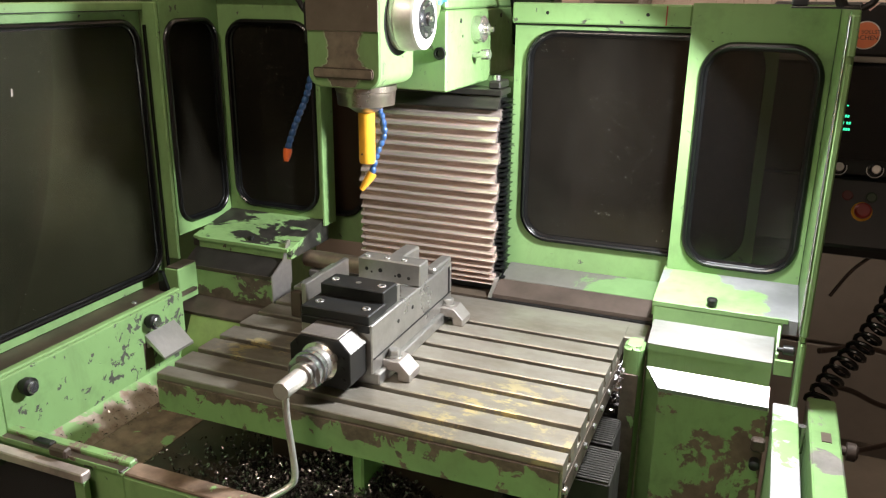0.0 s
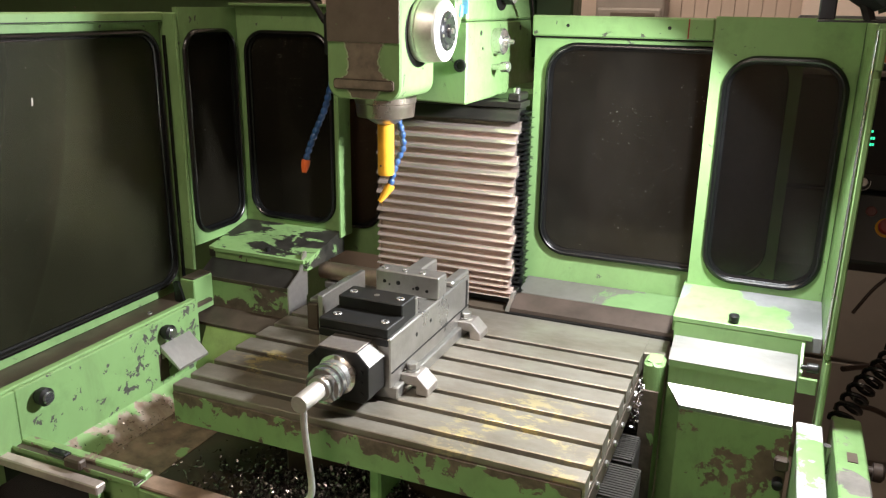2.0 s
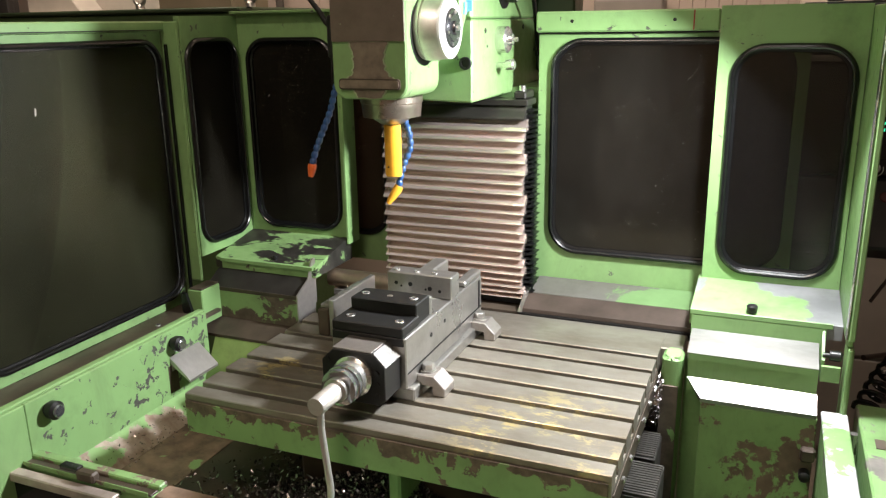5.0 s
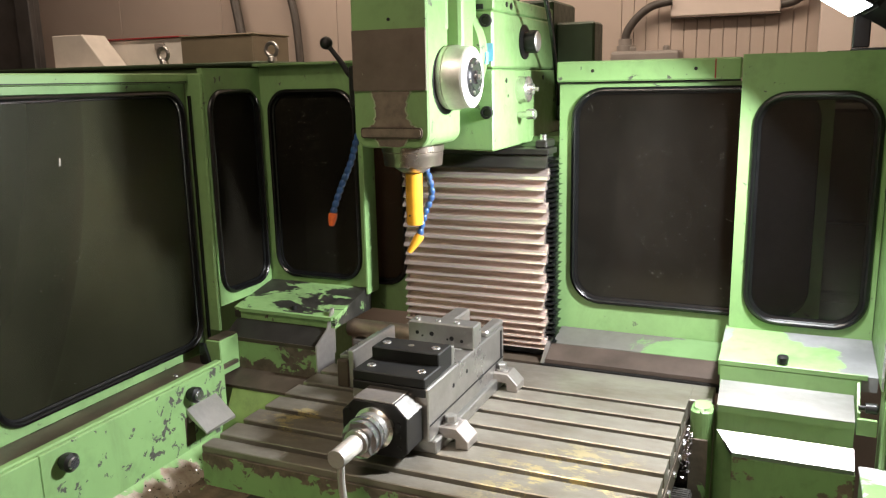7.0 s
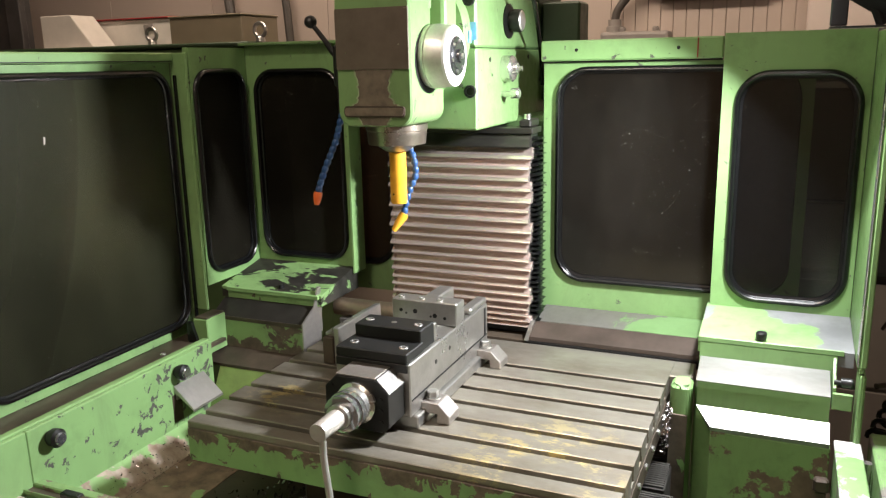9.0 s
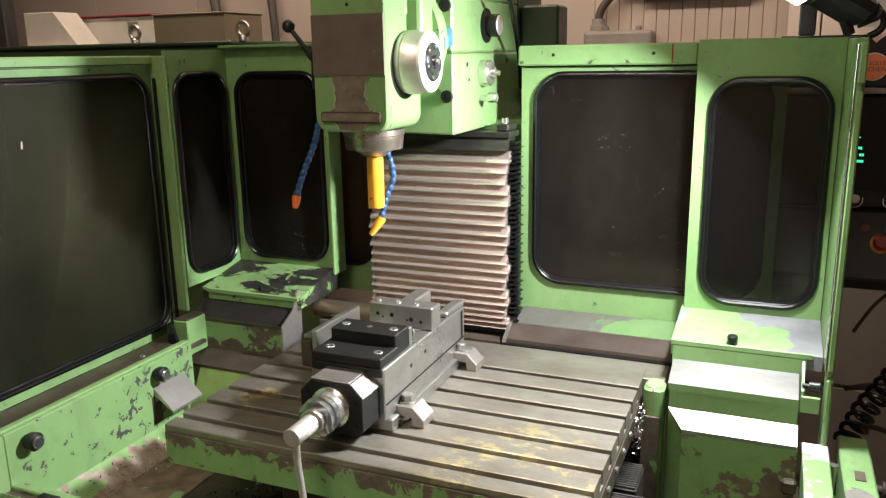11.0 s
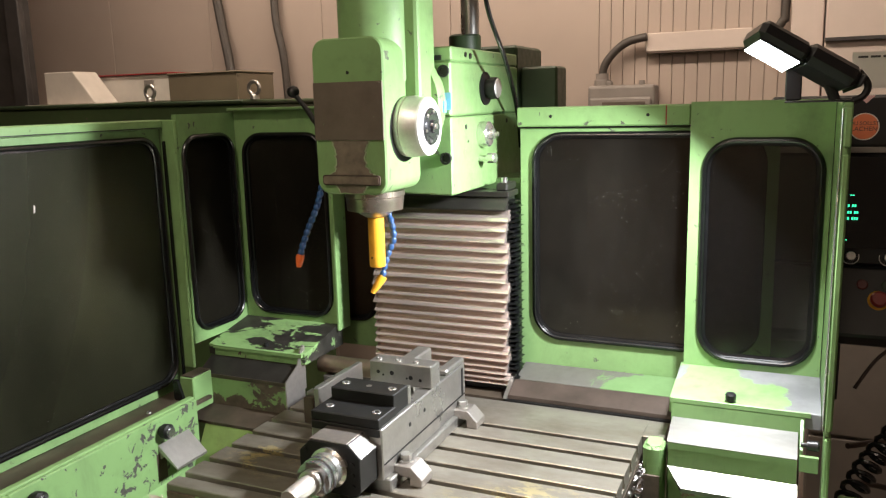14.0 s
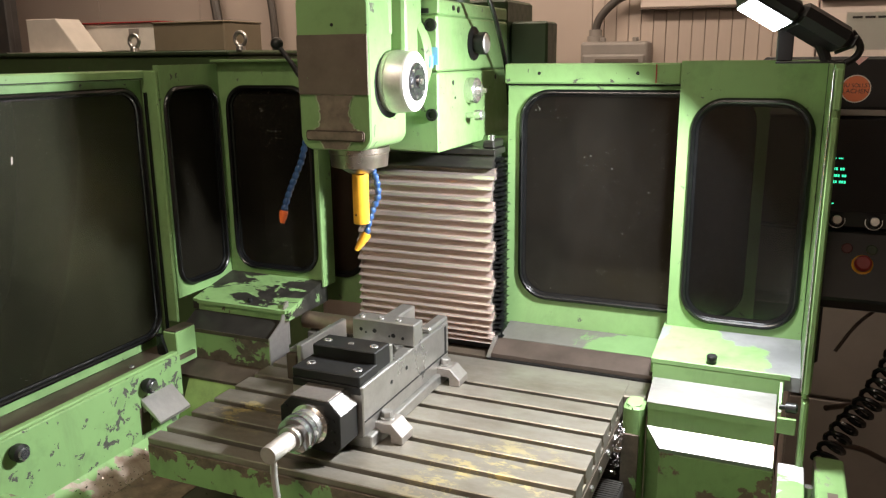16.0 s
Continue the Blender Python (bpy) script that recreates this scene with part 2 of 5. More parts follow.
M = {
    "green": paint("green_enamel", wear=0.09, chip=(0.05, 0.055, 0.04), chip_scale=42.0),
    "green_worn": paint("green_enamel_worn", wear=0.18, chip=(0.13, 0.12, 0.11), chip_scale=7.0),
    "green_chipped": paint("green_enamel_chipped", bias=(2, 0.90, 0.55, 0.11), wear=0.50, chip=(0.085, 0.06, 0.045), chip_scale=8.0, grime=0.5),
    "green_edge": paint("green_enamel_flaking", wear=0.24, chip=(0.075, 0.055, 0.042), chip_scale=30.0, grime=0.4, bias=(2, 0.904, 0.940, 0.22)),
    "green_rim": paint("green_enamel_rim", wear=0.42, chip=(0.085, 0.06, 0.045), chip_scale=26.0, chip2=(0.20, 0.15, 0.12), grime=0.6),
    "green_slope": paint("green_enamel_slope", wear=0.30, chip=(0.20, 0.135, 0.10), chip_scale=13.0, chip2=(0.36, 0.30, 0.25), grime=0.5, bias=(2, 0.806, 0.770, 0.26)),
    "green_oily": paint("olive_green_enamel", base=(0.175, 0.255, 0.075), wear=0.06, chip_scale=20.0, grime=0.5),
    "green_flaked": paint("green_enamel_flaked", wear=0.28, chip=(0.06, 0.045, 0.035), chip_scale=17.0, grime=0.6, bias=(2, 0.955, 0.915, 0.25)),
    # rubbed black patches; extra wear and grime paint in the slope's shade
    "green_rubbed": paint("green_enamel_rubbed_and_shaded", wear=0.60, chip=(0.014, 0.013, 0.011), chip_scale=15.0, chip2=(0.035, 0.033, 0.028), grime=0.8, stretch=(0.5, 1, 1)),
    "green_scuffed": paint("green_enamel_scuffed", wear=0.19, chip=(0.045, 0.045, 0.038), chip_scale=48.0, chip2=(0.08, 0.08, 0.07), stretch=(1, 0.8, 0.8), bias=(1, -0.06, 0.16, 0.068)),
    "green_rust": paint("green_enamel_rusted", wear=1.12, chip=(0.075, 0.048, 0.034), chip_scale=10.0, chip2=(0.21, 0.145, 0.105), grime=0.5),
    # dark green paint; on the housing's rear the darkness is painted shade
    "green_dark": paint("dark_and_shaded_green_enamel", base=(0.036, 0.062, 0.027), wear=0.0, grime=0.15),
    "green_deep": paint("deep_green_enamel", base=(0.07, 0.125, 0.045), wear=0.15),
    "table": metal("table_steel", (0.33, 0.305, 0.26), 0.33, (0.120, 0.094, 0.066), 0.85, (0.5, 1, 1), 8.0, 0.70, spots=(0.62, 0.50, 0.24)),
    "steel": metal("ground_steel", (0.46, 0.45, 0.43), 0.29, (0.27, 0.25, 0.22), 0.5),
    "bright": metal("bright_steel", (0.68, 0.67, 0.65), 0.22, (0.5, 0.48, 0.45), 0.4),
    "ledge": metal("rubbed_ledge_steel", (0.40, 0.395, 0.39), 0.33, (0.17, 0.16, 0.15), 0.75, (0.35, 1, 1), 8.0, 0.96),
    "satin": metal("satin_aluminium", (0.72, 0.70, 0.68), 0.42, (0.6, 0.57, 0.53), 0.3),
    "bare": metal("bare_sheet_steel", (0.50, 0.48, 0.46), 0.36, (0.30, 0.27, 0.25), 0.5, (0.4, 1, 1), 9.0, 0.85),
    "brown": plain("oiled_brown_steel", (0.060, 0.045, 0.037), 0.36, 0.3, 0.4, 12.0),
    "grime": plain("grimy_ledge", (0.058, 0.044, 0.032), 0.46, 0.2, 0.45, 14.0),
    "black": plain("blackened_steel", (0.009, 0.009, 0.009), 0.45, 0.3, 0.35, 30.0),
    "rubber": plain("black_rubber", (0.005, 0.0052, 0.0056), 0.26, 0.0, 0.3, 40.0),
    "plastic": plain("black_plastic", (0.011, 0.011, 0.012), 0.35, 0.0, 0.2, 30.0),
    "glass": window_glass("smoked_window", haze=0.095, tint=(0.13, 0.115, 0.10), film=(0.085, 0.076, 0.064)),
    "glass_side": window_glass("smoked_window_brown", haze=0.14, tint=(0.19, 0.155, 0.12), gloss=0.3, shine=0.15, film=(0.070, 0.062, 0.046)),
    "glass_clear": window_glass("smoked_window_clearer", haze=0.045, tint=(0.66, 0.66, 0.64), film=(0.075, 0.075, 0.08)),
    "glass_dirty": window_glass("smoked_window_filmed", haze=0.080, tint=(0.25, 0.25, 0.165), gloss=0.36, shine=0.34, film=(0.135, 0.135, 0.082)),
    "bellows": metal("bellows_lamella", (0.80, 0.68, 0.63), 0.20, (0.36, 0.27, 0.23), 0.5, (0.12, 1, 3), 16.0, 0.80),
    "cover": metal("cover_slat", (0.055, 0.052, 0.048), 0.45, (0.10, 0.09, 0.08), 0.5, (1, 1, 0.4), 30.0, 0.6),
    "plate": plain("grey_machined_face", (0.115, 0.088, 0.070), 0.48, 0.2, 0.16, 26.0),
    "wheelw": plain("white_scale_ring", (0.72, 0.71, 0.69), 0.35, 0.0, 0.05, 30.0),
    "yellow": plain("yellow_plastic", (0.74, 0.36, 0.03), 0.38, 0.0, 0.12, 40.0),
    "orange": plain("orange_plastic", (0.75, 0.14, 0.03), 0.4, 0.0, 0.1, 40.0),
    "blue": plain("blue_plastic", (0.018, 0.065, 0.19), 0.36, 0.0, 0.2, 60.0),
    "tape": plain("light_blue_tape", (0.16, 0.42, 0.62), 0.6, 0.0, 0.1, 60.0),
    "wall": plain("cream_wall_panel", (0.37, 0.295, 0.25), 0.6, 0.0, 0.06, 2.0, 0.03),
    "wallr": plain("cream_duct", (0.53, 0.44, 0.39), 0.55, 0.0, 0.05, 8.0, 0.03),
    "railgrey": plain("scuffed_aluminium_rail", (0.33, 0.275, 0.25), 0.42, 0.35, 0.35, 22.0, 0.2),
    "ceil": plain("pale_ceiling", (0.45, 0.40, 0.35), 0.7, 0.0, 0.08, 2.0),
    "floor": plain("worn_concrete", (0.17, 0.145, 0.12), 0.55, 0.0, 0.25, 3.0, 0.3),
    "beige": plain("beige_sheet", (0.17, 0.135, 0.090), 0.5, 0.0, 0.08, 10.0),
    "greybox": plain("grey_housing", (0.23, 0.20, 0.18), 0.5, 0.0, 0.08, 14.0),
    "white": plain("white_card", (0.62, 0.56, 0.50), 0.6, 0.0, 0.08, 14.0),
    "red": plain("red_plastic", (0.27, 0.018, 0.018), 0.35, 0.0, 0.12, 30.0),
    "dark": plain("dark_steel_frame", (0.060, 0.054, 0.052), 0.5, 0.2, 0.3, 10.0),
    # dark ledge steel; at the bellows top it paints the head's shade
    "soot": plain("grimy_and_shaded_steel", (0.026, 0.024, 0.021), 0.40, 0.3, 0.5, 11.0, 0.2),
    "tray": plain("oily_tray_and_shaded_knee", (0.032, 0.021, 0.014), 0.42, 0.1, 0.7, 9.0, 0.3),
    "swarf": plain("dark_swarf", (0.20, 0.18, 0.18), 0.25, 0.9, 0.6, 60.0, 0.0),
    "ledface": glow("led_face", (0.95, 0.98, 1.0), 14.0),
    "tube": glow("lamp_diffuser", (1.0, 0.82, 0.62), 4.0),
    "digit": glow("green_digits", (0.05, 0.9, 0.45), 1.4),
    "screen": plain("dark_screen", (0.008, 0.009, 0.010), 0.15, 0.0, 0.1, 10.0, 0.0),
    "sticker": plain("orange_sticker", (0.72, 0.20, 0.09), 0.5, 0.0, 0.06, 40.0),
    "paper": plain("white_paper", (0.66, 0.62, 0.58), 0.7, 0.0, 0.04, 30.0),
    "shaft": metal("greased_shaft", (0.34, 0.27, 0.20), 0.35, (0.2, 0.13, 0.08), 0.5),
    "satin_dark": metal("clamp_steel", (0.40, 0.37, 0.35), 0.4, (0.28, 0.24, 0.21), 0.5),
    "plate_rub": plain("rubbed_metal", (0.15, 0.115, 0.09), 0.5, 0.2, 0.35, 45.0),
    "slot": plain("slot_edge", (0.055, 0.038, 0.028), 0.5, 0.1, 0.3, 40.0),
    "red_dark": plain("dull_red_plastic", (0.12, 0.02, 0.02), 0.4, 0.0, 0.1, 30.0),
    "pink": plain("pink_sticker", (0.68, 0.42, 0.42), 0.6, 0.0, 0.06, 40.0),
    "hose": plain("brown_hose", (0.045, 0.028, 0.020), 0.5, 0.0, 0.2, 30.0),
    "conduit": plain("grey_conduit", (0.055, 0.045, 0.038), 0.5, 0.0, 0.15, 30.0),
    "green_rub2": paint("green_enamel_to_bare", wear=0.30, bias=(0, 0.12, 0.32, 0.32), chip=(0.13, 0.132, 0.138), chip_scale=5.0, chip2=(0.20, 0.203, 0.21), grime=0.6),
    "green_cap": paint("green_enamel_to_steel", wear=0.72, chip=(0.36, 0.36, 0.37), chip_scale=9.0, chip2=(0.50, 0.50, 0.51)),
    "gunmetal": metal("gunmetal", (0.17, 0.17, 0.18), 0.22, (0.08, 0.08, 0.085), 0.5),
    "chrome": metal("dark_chrome", (0.52, 0.53, 0.55), 0.12, (0.16, 0.16, 0.17), 0.5),
    "primer": plain("pale_primer", (0.27, 0.33, 0.20), 0.55, 0.0, 0.3, 60.0),
    "nose": metal("spindle_steel", (0.46, 0.40, 0.34), 0.26, (0.22, 0.17, 0.13), 0.6),
    "greycab": plain("grey_cabinet_paint", (0.20, 0.175, 0.155), 0.5, 0.0, 0.1, 6.0),
    "trimtop": paint("scuffed_grey_trim", base=(0.088, 0.084, 0.076), wear=0.27, chip=(0.075, 0.135, 0.05), chip_scale=6.0, chip2=(0.10, 0.175, 0.07), bias=(0, -0.12, 0.05, 0.14)),
}


# ---- mesh helpers ----
def thing(name, label, category, at=(0, 0, 0), group="", kind=""):
    e = new(name)
    e.empty_display_size = 0.05
    e.location = at
    return tagged(e, label, category, group, kind)


def part(name, bm, material, parent=None, label="", smooth=False):
    bmesh.ops.recalc_face_normals(bm, faces=bm.faces)
    me = bpy.data.meshes.new(name)
    bm.to_mesh(me)
    bm.free()
    mats = material if isinstance(material, (list, tuple)) else [material]
    for k in mats:
        me.materials.append(M[k])
    if smooth:
        me.polygons.foreach_set("use_smooth", [True] * len(me.polygons))
        me.set_sharp_from_angle(angle=radians(35))
    ob = new(name, me)
    if parent is not None:
        root = parent
        at = Vector((0, 0, 0))
        chain = []
        while root is not None:
            chain.append(root)
            root = root.parent
        at = chain[-1].location.copy() if chain[-1].type == "EMPTY" else Vector((0, 0, 0))
        ob.parent = parent
        if parent.type == "EMPTY":
            ob.matrix_parent_inverse = Matrix.Translation(-at)
    if label:
        ob["label"] = label
    return ob


def box(bm, x0, x1, y0, y1, z0, z1, bev=0.002, seg=1):
    vs = [bm.verts.new((x, y, z)) for z in (z0, z1) for y in (y0, y1) for x in (x0, x1)]
    fs = [bm.faces.new([vs[i] for i in f]) for f in ((0, 2, 3, 1), (4, 5, 7, 6), (0, 1, 5, 4), (2, 6, 7, 3), (0, 4, 6, 2), (1, 3, 7, 5))]
    if bev:
        es = list({e for f in fs for e in f.edges})
        bmesh.ops.bevel(bm, geom=es, offset=bev, segments=seg, affect="EDGES", profile=0.5)
    return bm


def solid(*boxes, bev=0.002, seg=1):
    bm = bmesh.new()
    for b in boxes:
        box(bm, *b, bev=bev, seg=seg)
    return bm


def prism(bm, profile, axis, a, b, bev=0.0):
    """Extrude a closed profile along an axis from a to b. Profile pairs are the two other axes, in x, y, z order."""
    def at(p, k):
        return {"x": (k, p[0], p[1]), "y": (p[0], k, p[1]), "z": (p[0], p[1], k)}[axis]
    lo = [bm.verts.new(at(p, a)) for p in profile]
    hi = [bm.verts.new(at(p, b)) for p in profile]
    n = len(profile)
    fs = [bm.faces.new(lo), bm.faces.new(hi[::-1])]
    for i in range(n):
        fs.append(bm.faces.new((lo[i], lo[(i + 1) % n], hi[(i + 1) % n], hi[i])))
    bmesh.ops.recalc_face_normals(bm, faces=fs)
    if bev:
        bmesh.ops.bevel(bm, geom=list({e for f in fs for e in f.edges}), offset=bev, segments=1, affect="EDGES")
    return bm


def basis(d):
    d = Vector(d).normalized()
    u = d.cross(Vector((0, 0, 1)) if abs(d.z) < 0.9 else Vector((1, 0, 0))).normalized()
    return d, u, d.cross(u)


def lathe(bm, p, d, rings, seg=32):
    """Turned solid: rings of (distance along d, radius)."""
    d, u, v = basis(d)
    p = Vector(p)
    loops = []
    for k, r in rings:
        loops.append([bm.verts.new(p + d * k + (u * math.cos(a) + v * math.sin(a)) * r) for a in (2 * math.pi * i / seg for i in range(seg))])
    for a, b in zip(loops, loops[1:]):
        for i in range(seg):
            bm.faces.new((a[i], a[(i + 1) % seg], b[(i + 1) % seg], b[i]))
    bm.faces.new(loops[0][::-1])
    bm.faces.new(loops[-1])
    return bm


def tube(bm, pts, r, seg=10, sub=6, closed_caps=True):
    """Round tube along a smooth line through the points; r may be a function of the way along."""
    pts = [Vector(p) for p in pts]
    line = []
    for i in range(len(pts) - 1):
        p0, p1, p2, p3 = pts[max(i - 1, 0)], pts[i], pts[i + 1], pts[min(i + 2, len(pts) - 1)]
        for k in range(sub):
            t = k / sub
            line.append(0.5 * ((2 * p1) + (p2 - p0) * t + (2 * p0 - 5 * p1 + 4 * p2 - p3) * t * t + (3 * p1 - p0 - 3 * p2 + p3) * t ** 3))
    line.append(pts[-1])
    loops, u = [], None
    for i, p in enumerate(line):
        d = (line[min(i + 1, len(line) - 1)] - line[max(i - 1, 0)]).normalized()
        u = basis(d)[1] if u is None else (u - d * u.dot(d)).normalized()
        v = d.cross(u)
        rr = r(i / (len(line) - 1)) if callable(r) else r
        loops.append([bm.verts.new(p + (u * math.cos(a) + v * math.sin(a)) * rr) for a in (2 * math.pi * j / seg for j in range(seg))])
    for a, b in zip(loops, loops[1:]):
        for i in range(seg):
            bm.faces.new((a[i], a[(i + 1) % seg], b[(i + 1) % seg], b[i]))
    if closed_caps:
        bm.faces.new(loops[0][::-1])
        bm.faces.new(loops[-1])
    return bm


def round_rect(u0, u1, v0, v1, r, n=8):
    out = []
    for cu, cv, a0 in ((u1 - r, v1 - r, 0), (u0 + r, v1 - r, 90), (u0 + r, v0 + r, 180), (u1 - r, v0 + r, 270)):
        for i in range(n + 1):
            a = radians(a0 + 90 * i / n)
            out.append((cu + r * math.cos(a), cv + r * math.sin(a)))
    return out


def bead(bm, m, hole, radius, n, profile):
    """A rounded strip that runs round an opening; profile pairs are (inset, depth)."""
    u0, u1, v0, v1 = hole
    loops = []
    for k, d in profile:
        loop = round_rect(u0 + k, u1 - k, v0 + k, v1 - k, max(radius - k, 0.004), n)
        loops.append([bm.verts.new(m @ Vector((p[0], d, p[1]))) for p in loop])
    for a, b in zip(loops, loops[1:]):
        for i in range(len(a)):
            bm.faces.new((a[i], a[(i + 1) % len(a)], b[(i + 1) % len(a)], b[i]))
    return bm


def holed_plate(bm, m, rect, hole, depth):
    """A sheet with a rounded opening. Both loops carry the same count of corners."""
    k = len(hole)
    u0, u1, v0, v1 = rect
    quarter = k // 4
    corners = ((u1, v1), (u0, v1), (u0, v0), (u1, v0))
    outer = [corners[i // quarter] for i in range(k)]
    rows = []
    for d in (0.0, depth):
        rows.append(([bm.verts.new(m @ Vector((c[0], d, c[1]))) for c in corners], [bm.verts.new(m @ Vector((p[0], d, p[1]))) for p in hole]))
    for o, h in rows:
        for i in range(k):
            j = (i + 1) % k
            a, b = o[i // quarter], o[j // quarter]
            bm.faces.new((a, h[i], h[j]) if a is b else (a, h[i], h[j], b))
    for i in range(4):
        bm.faces.new((rows[0][0][i], rows[0][0][(i + 1) % 4], rows[1][0][(i + 1) % 4], rows[1][0][i]))
    for i in range(k):
        j = (i + 1) % k
        bm.faces.new((rows[0][1][i], rows[0][1][j], rows[1][1][j], rows[1][1][i]))
    return bm


def guard_window(name, label, m, rect, hole, radius, depth=0.014, paint_key="green", gasket=0.006, n=8, base=(0, 0, 0), glass="glass"):
    """A painted guard panel (u along, v up, depth away from the viewer) with a rubber gasket and a smoked pane."""
    t = thing(name, label, "machine guard", base)
    part("panel", holed_plate(bmesh.new(), m, rect, round_rect(*hole, radius, n), depth), paint_key, t)
    g = bmesh.new()
    u0, u1, v0, v1 = hole
    k = gasket
    bead(g, m, (u0, u1, v0, v1), radius, n, ((-0.004, 0.001), (-0.0035, -0.004), (-0.0005, -0.0075), (k * 0.5, -0.0085), (k * 0.9, -0.0065), (k * 1.05, -0.002), (k * 1.1, 0.001), (k * 1.7, 0.002), (k * 1.8, 0.0055)))
    part("gasket", g, "rubber", t, "black rubber gasket", smooth=True)
    p = bmesh.new()
    loop = round_rect(u0 + 0.002, u1 - 0.002, v0 + 0.002, v1 - 0.002, radius, n)
    f = [p.verts.new(m @ Vector((a, 0.006, b))) for a, b in loop]
    r = [p.verts.new(m @ Vector((a, 0.010, b))) for a, b in loop]
    p.faces.new(f)
    p.faces.new(r[::-1])
    for i in range(len(f)):
        p.faces.new((f[i], f[(i + 1) % len(f)], r[(i + 1) % len(f)], r[i]))
    part("pane", p, glass, t, "dirty smoke-tinted pane")
    return t


def face_y(y):
    """u is x, depth runs to +y."""
    return Matrix.Translation((0, y, 0))


def face_x(x):
    """u is y, depth runs to -x."""
    return Matrix(((0, -1, 0, x), (1, 0, 0, 0), (0, 0, 1, 0), (0, 0, 0, 1)))


# ---- workshop shell ----
RX0, RX1, RY0, RY1, RZ = -4.2, 2.6, -3.4, 2.2, 3.0
tagged(part("floor", solid((RX0, RX1, RY0, RY1, -0.1, 0.0), bev=0), "floor"), "worn grey-brown concrete workshop floor", "floor", kind="structure")
tagged(part("ceiling", solid((RX0, RX1, RY0, RY1, RZ, RZ + 0.1), bev=0), "ceil"), "pale workshop ceiling", "ceiling", kind="structure")
wn = tagged(part("wall_north", solid((RX0 - 0.1, RX1 + 0.1, RY1 + 0.012, RY1 + 0.12, 0, RZ), bev=0), "wall"), "cream profiled sheet wall with vertical grooves", "wall", kind="structure")
tagged(part("wall_south", solid((RX0 - 0.1, RX1 + 0.1, RY0 - 0.1, RY0, 0, RZ), bev=0), "wall"), "plain cream wall", "wall", kind="structure")
tagged(part("wall_west", solid((RX0 - 0.1, RX0, RY0, RY1 + 0.012, 0, RZ), bev=0), "wall"), "plain cream wall", "wall", kind="structure")
tagged(part("wall_east", solid((RX1, RX1 + 0.1, RY0, RY1 + 0.012, 0, RZ), bev=0), "wall"), "plain cream wall", "wall", kind="structure")
# sheet panels of the north wall: narrow ribs east of the column, broad sheets west of it
x = RX0
while x < RX1 - 0.05:
    w = 0.046 if x > -0.80 else 0.62
    w = min(w, RX1 - x)
    part("wall_panel", solid((x + 0.0009, x + w - 0.0009, RY1, RY1 + 0.0115, 0.0, RZ - 0.002), bev=0.0015), "wall", wn)
    x += w
for cx, cy, cz, cw, watts, tilt in CEIL:
    c = thing("ceiling_light", "strip light with a warm diffuser under the ceiling", "ceiling light", (cx, cy, cz), "ceiling lights")
    part("housing", solid((cx - cw / 2 - 0.02, cx + cw / 2 + 0.02, cy - 0.1, cy + 0.1, cz + 0.02, cz + 0.07)), "white", c)
    part("diffuser", solid((cx - cw / 2, cx + cw / 2, cy - 0.085, cy + 0.085, cz, cz + 0.018)), "tube", c, "glowing diffuser")

# ---- table ----
TX0, TX1, TZ = -0.706, 0.0, 0.95
SLOTS = [0.038 + 0.063 * i for i in range(7)]
tb = thing("machine_table", "worn steel milling table with seven long T-slots and green flaking sides", "machine table", (-0.35, 0.25, 0.88))
prof = [(0.0, 0.882), (0.0, TZ)]
for s in SLOTS:
    prof += [(s - 0.007, TZ), (s - 0.007, TZ - 0.016), (s - 0.0125, TZ - 0.016), (s - 0.0125, TZ - 0.027),
             (s + 0.0125, TZ - 0.027), (s + 0.0125, TZ - 0.016), (s + 0.007, TZ - 0.016), (s + 0.007, TZ)]
prof += [(0.545, TZ), (0.545, 0.882)]
bm = prism(bmesh.new(), prof, "x", TX0, TX1)
es = [e for e in bm.edges if all(v.co.z > TZ - 1e-4 for v in e.verts) and abs(e.verts[0].co.x - e.verts[1].co.x) > 0.1]
bmesh.ops.bevel(bm, geom=es, offset=0.0014, segments=1, affect="EDGES")
bm.normal_update()
part("slotted_top", bm, "table", tb, "brown-stained ground steel with T-slots")
part("front_paint", solid((TX0 + 0.001, TX1 - 0.004, -0.0035, -0.0006, 0.8825, 0.9385), bev=0.001), "green_edge", tb, "flaking green enamel over brown steel")
part("side_paint", solid((TX1 + 0.0006, TX1 + 0.003, 0.004, 0.53, 0.8825, 0.918), bev=0.001), "grime", tb)
for i in range(8):
    yy = 0.006 + 0.063 * i
    part("edge_bolt", lathe(bmesh.new(), (TX1, yy, 0.905), (1, 0, 0), [(-0.002, 0.006), (0.006, 0.006), (0.0075, 0.004)], 10), "bright", tb, smooth=True)
part("rear_end", solid((-0.001, 0.04, 0.468, 0.545, 0.90, TZ), bev=0.002), "table", tb)
sd = thing("table_support", "dark green casting that carries the milling table", "machine casting", (-0.35, 0.3, 0.3))
# near-black colour on the knee paints in the shade under the table
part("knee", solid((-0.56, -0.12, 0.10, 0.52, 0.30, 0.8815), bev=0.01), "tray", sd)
part("rib", solid((-0.345, -0.325, 0.02, 0.10, 0.30, 0.8815), bev=0.004), "green", sd)
part("side_cheek", solid((0.045, 0.0815, 0.465, 0.50, 0.30, 0.94), bev=0.004), "green_worn", sd)
bm = prism(bmesh.new(), [(x, y) for x, y in round_rect(0.008, 0.045, 0.418, 0.472, 0.014, 5)], "z", 0.50, 0.953, bev=0.006)
part("corner_post", bm, "green_worn", sd, "rounded green corner casting with worn paint", smooth=True)
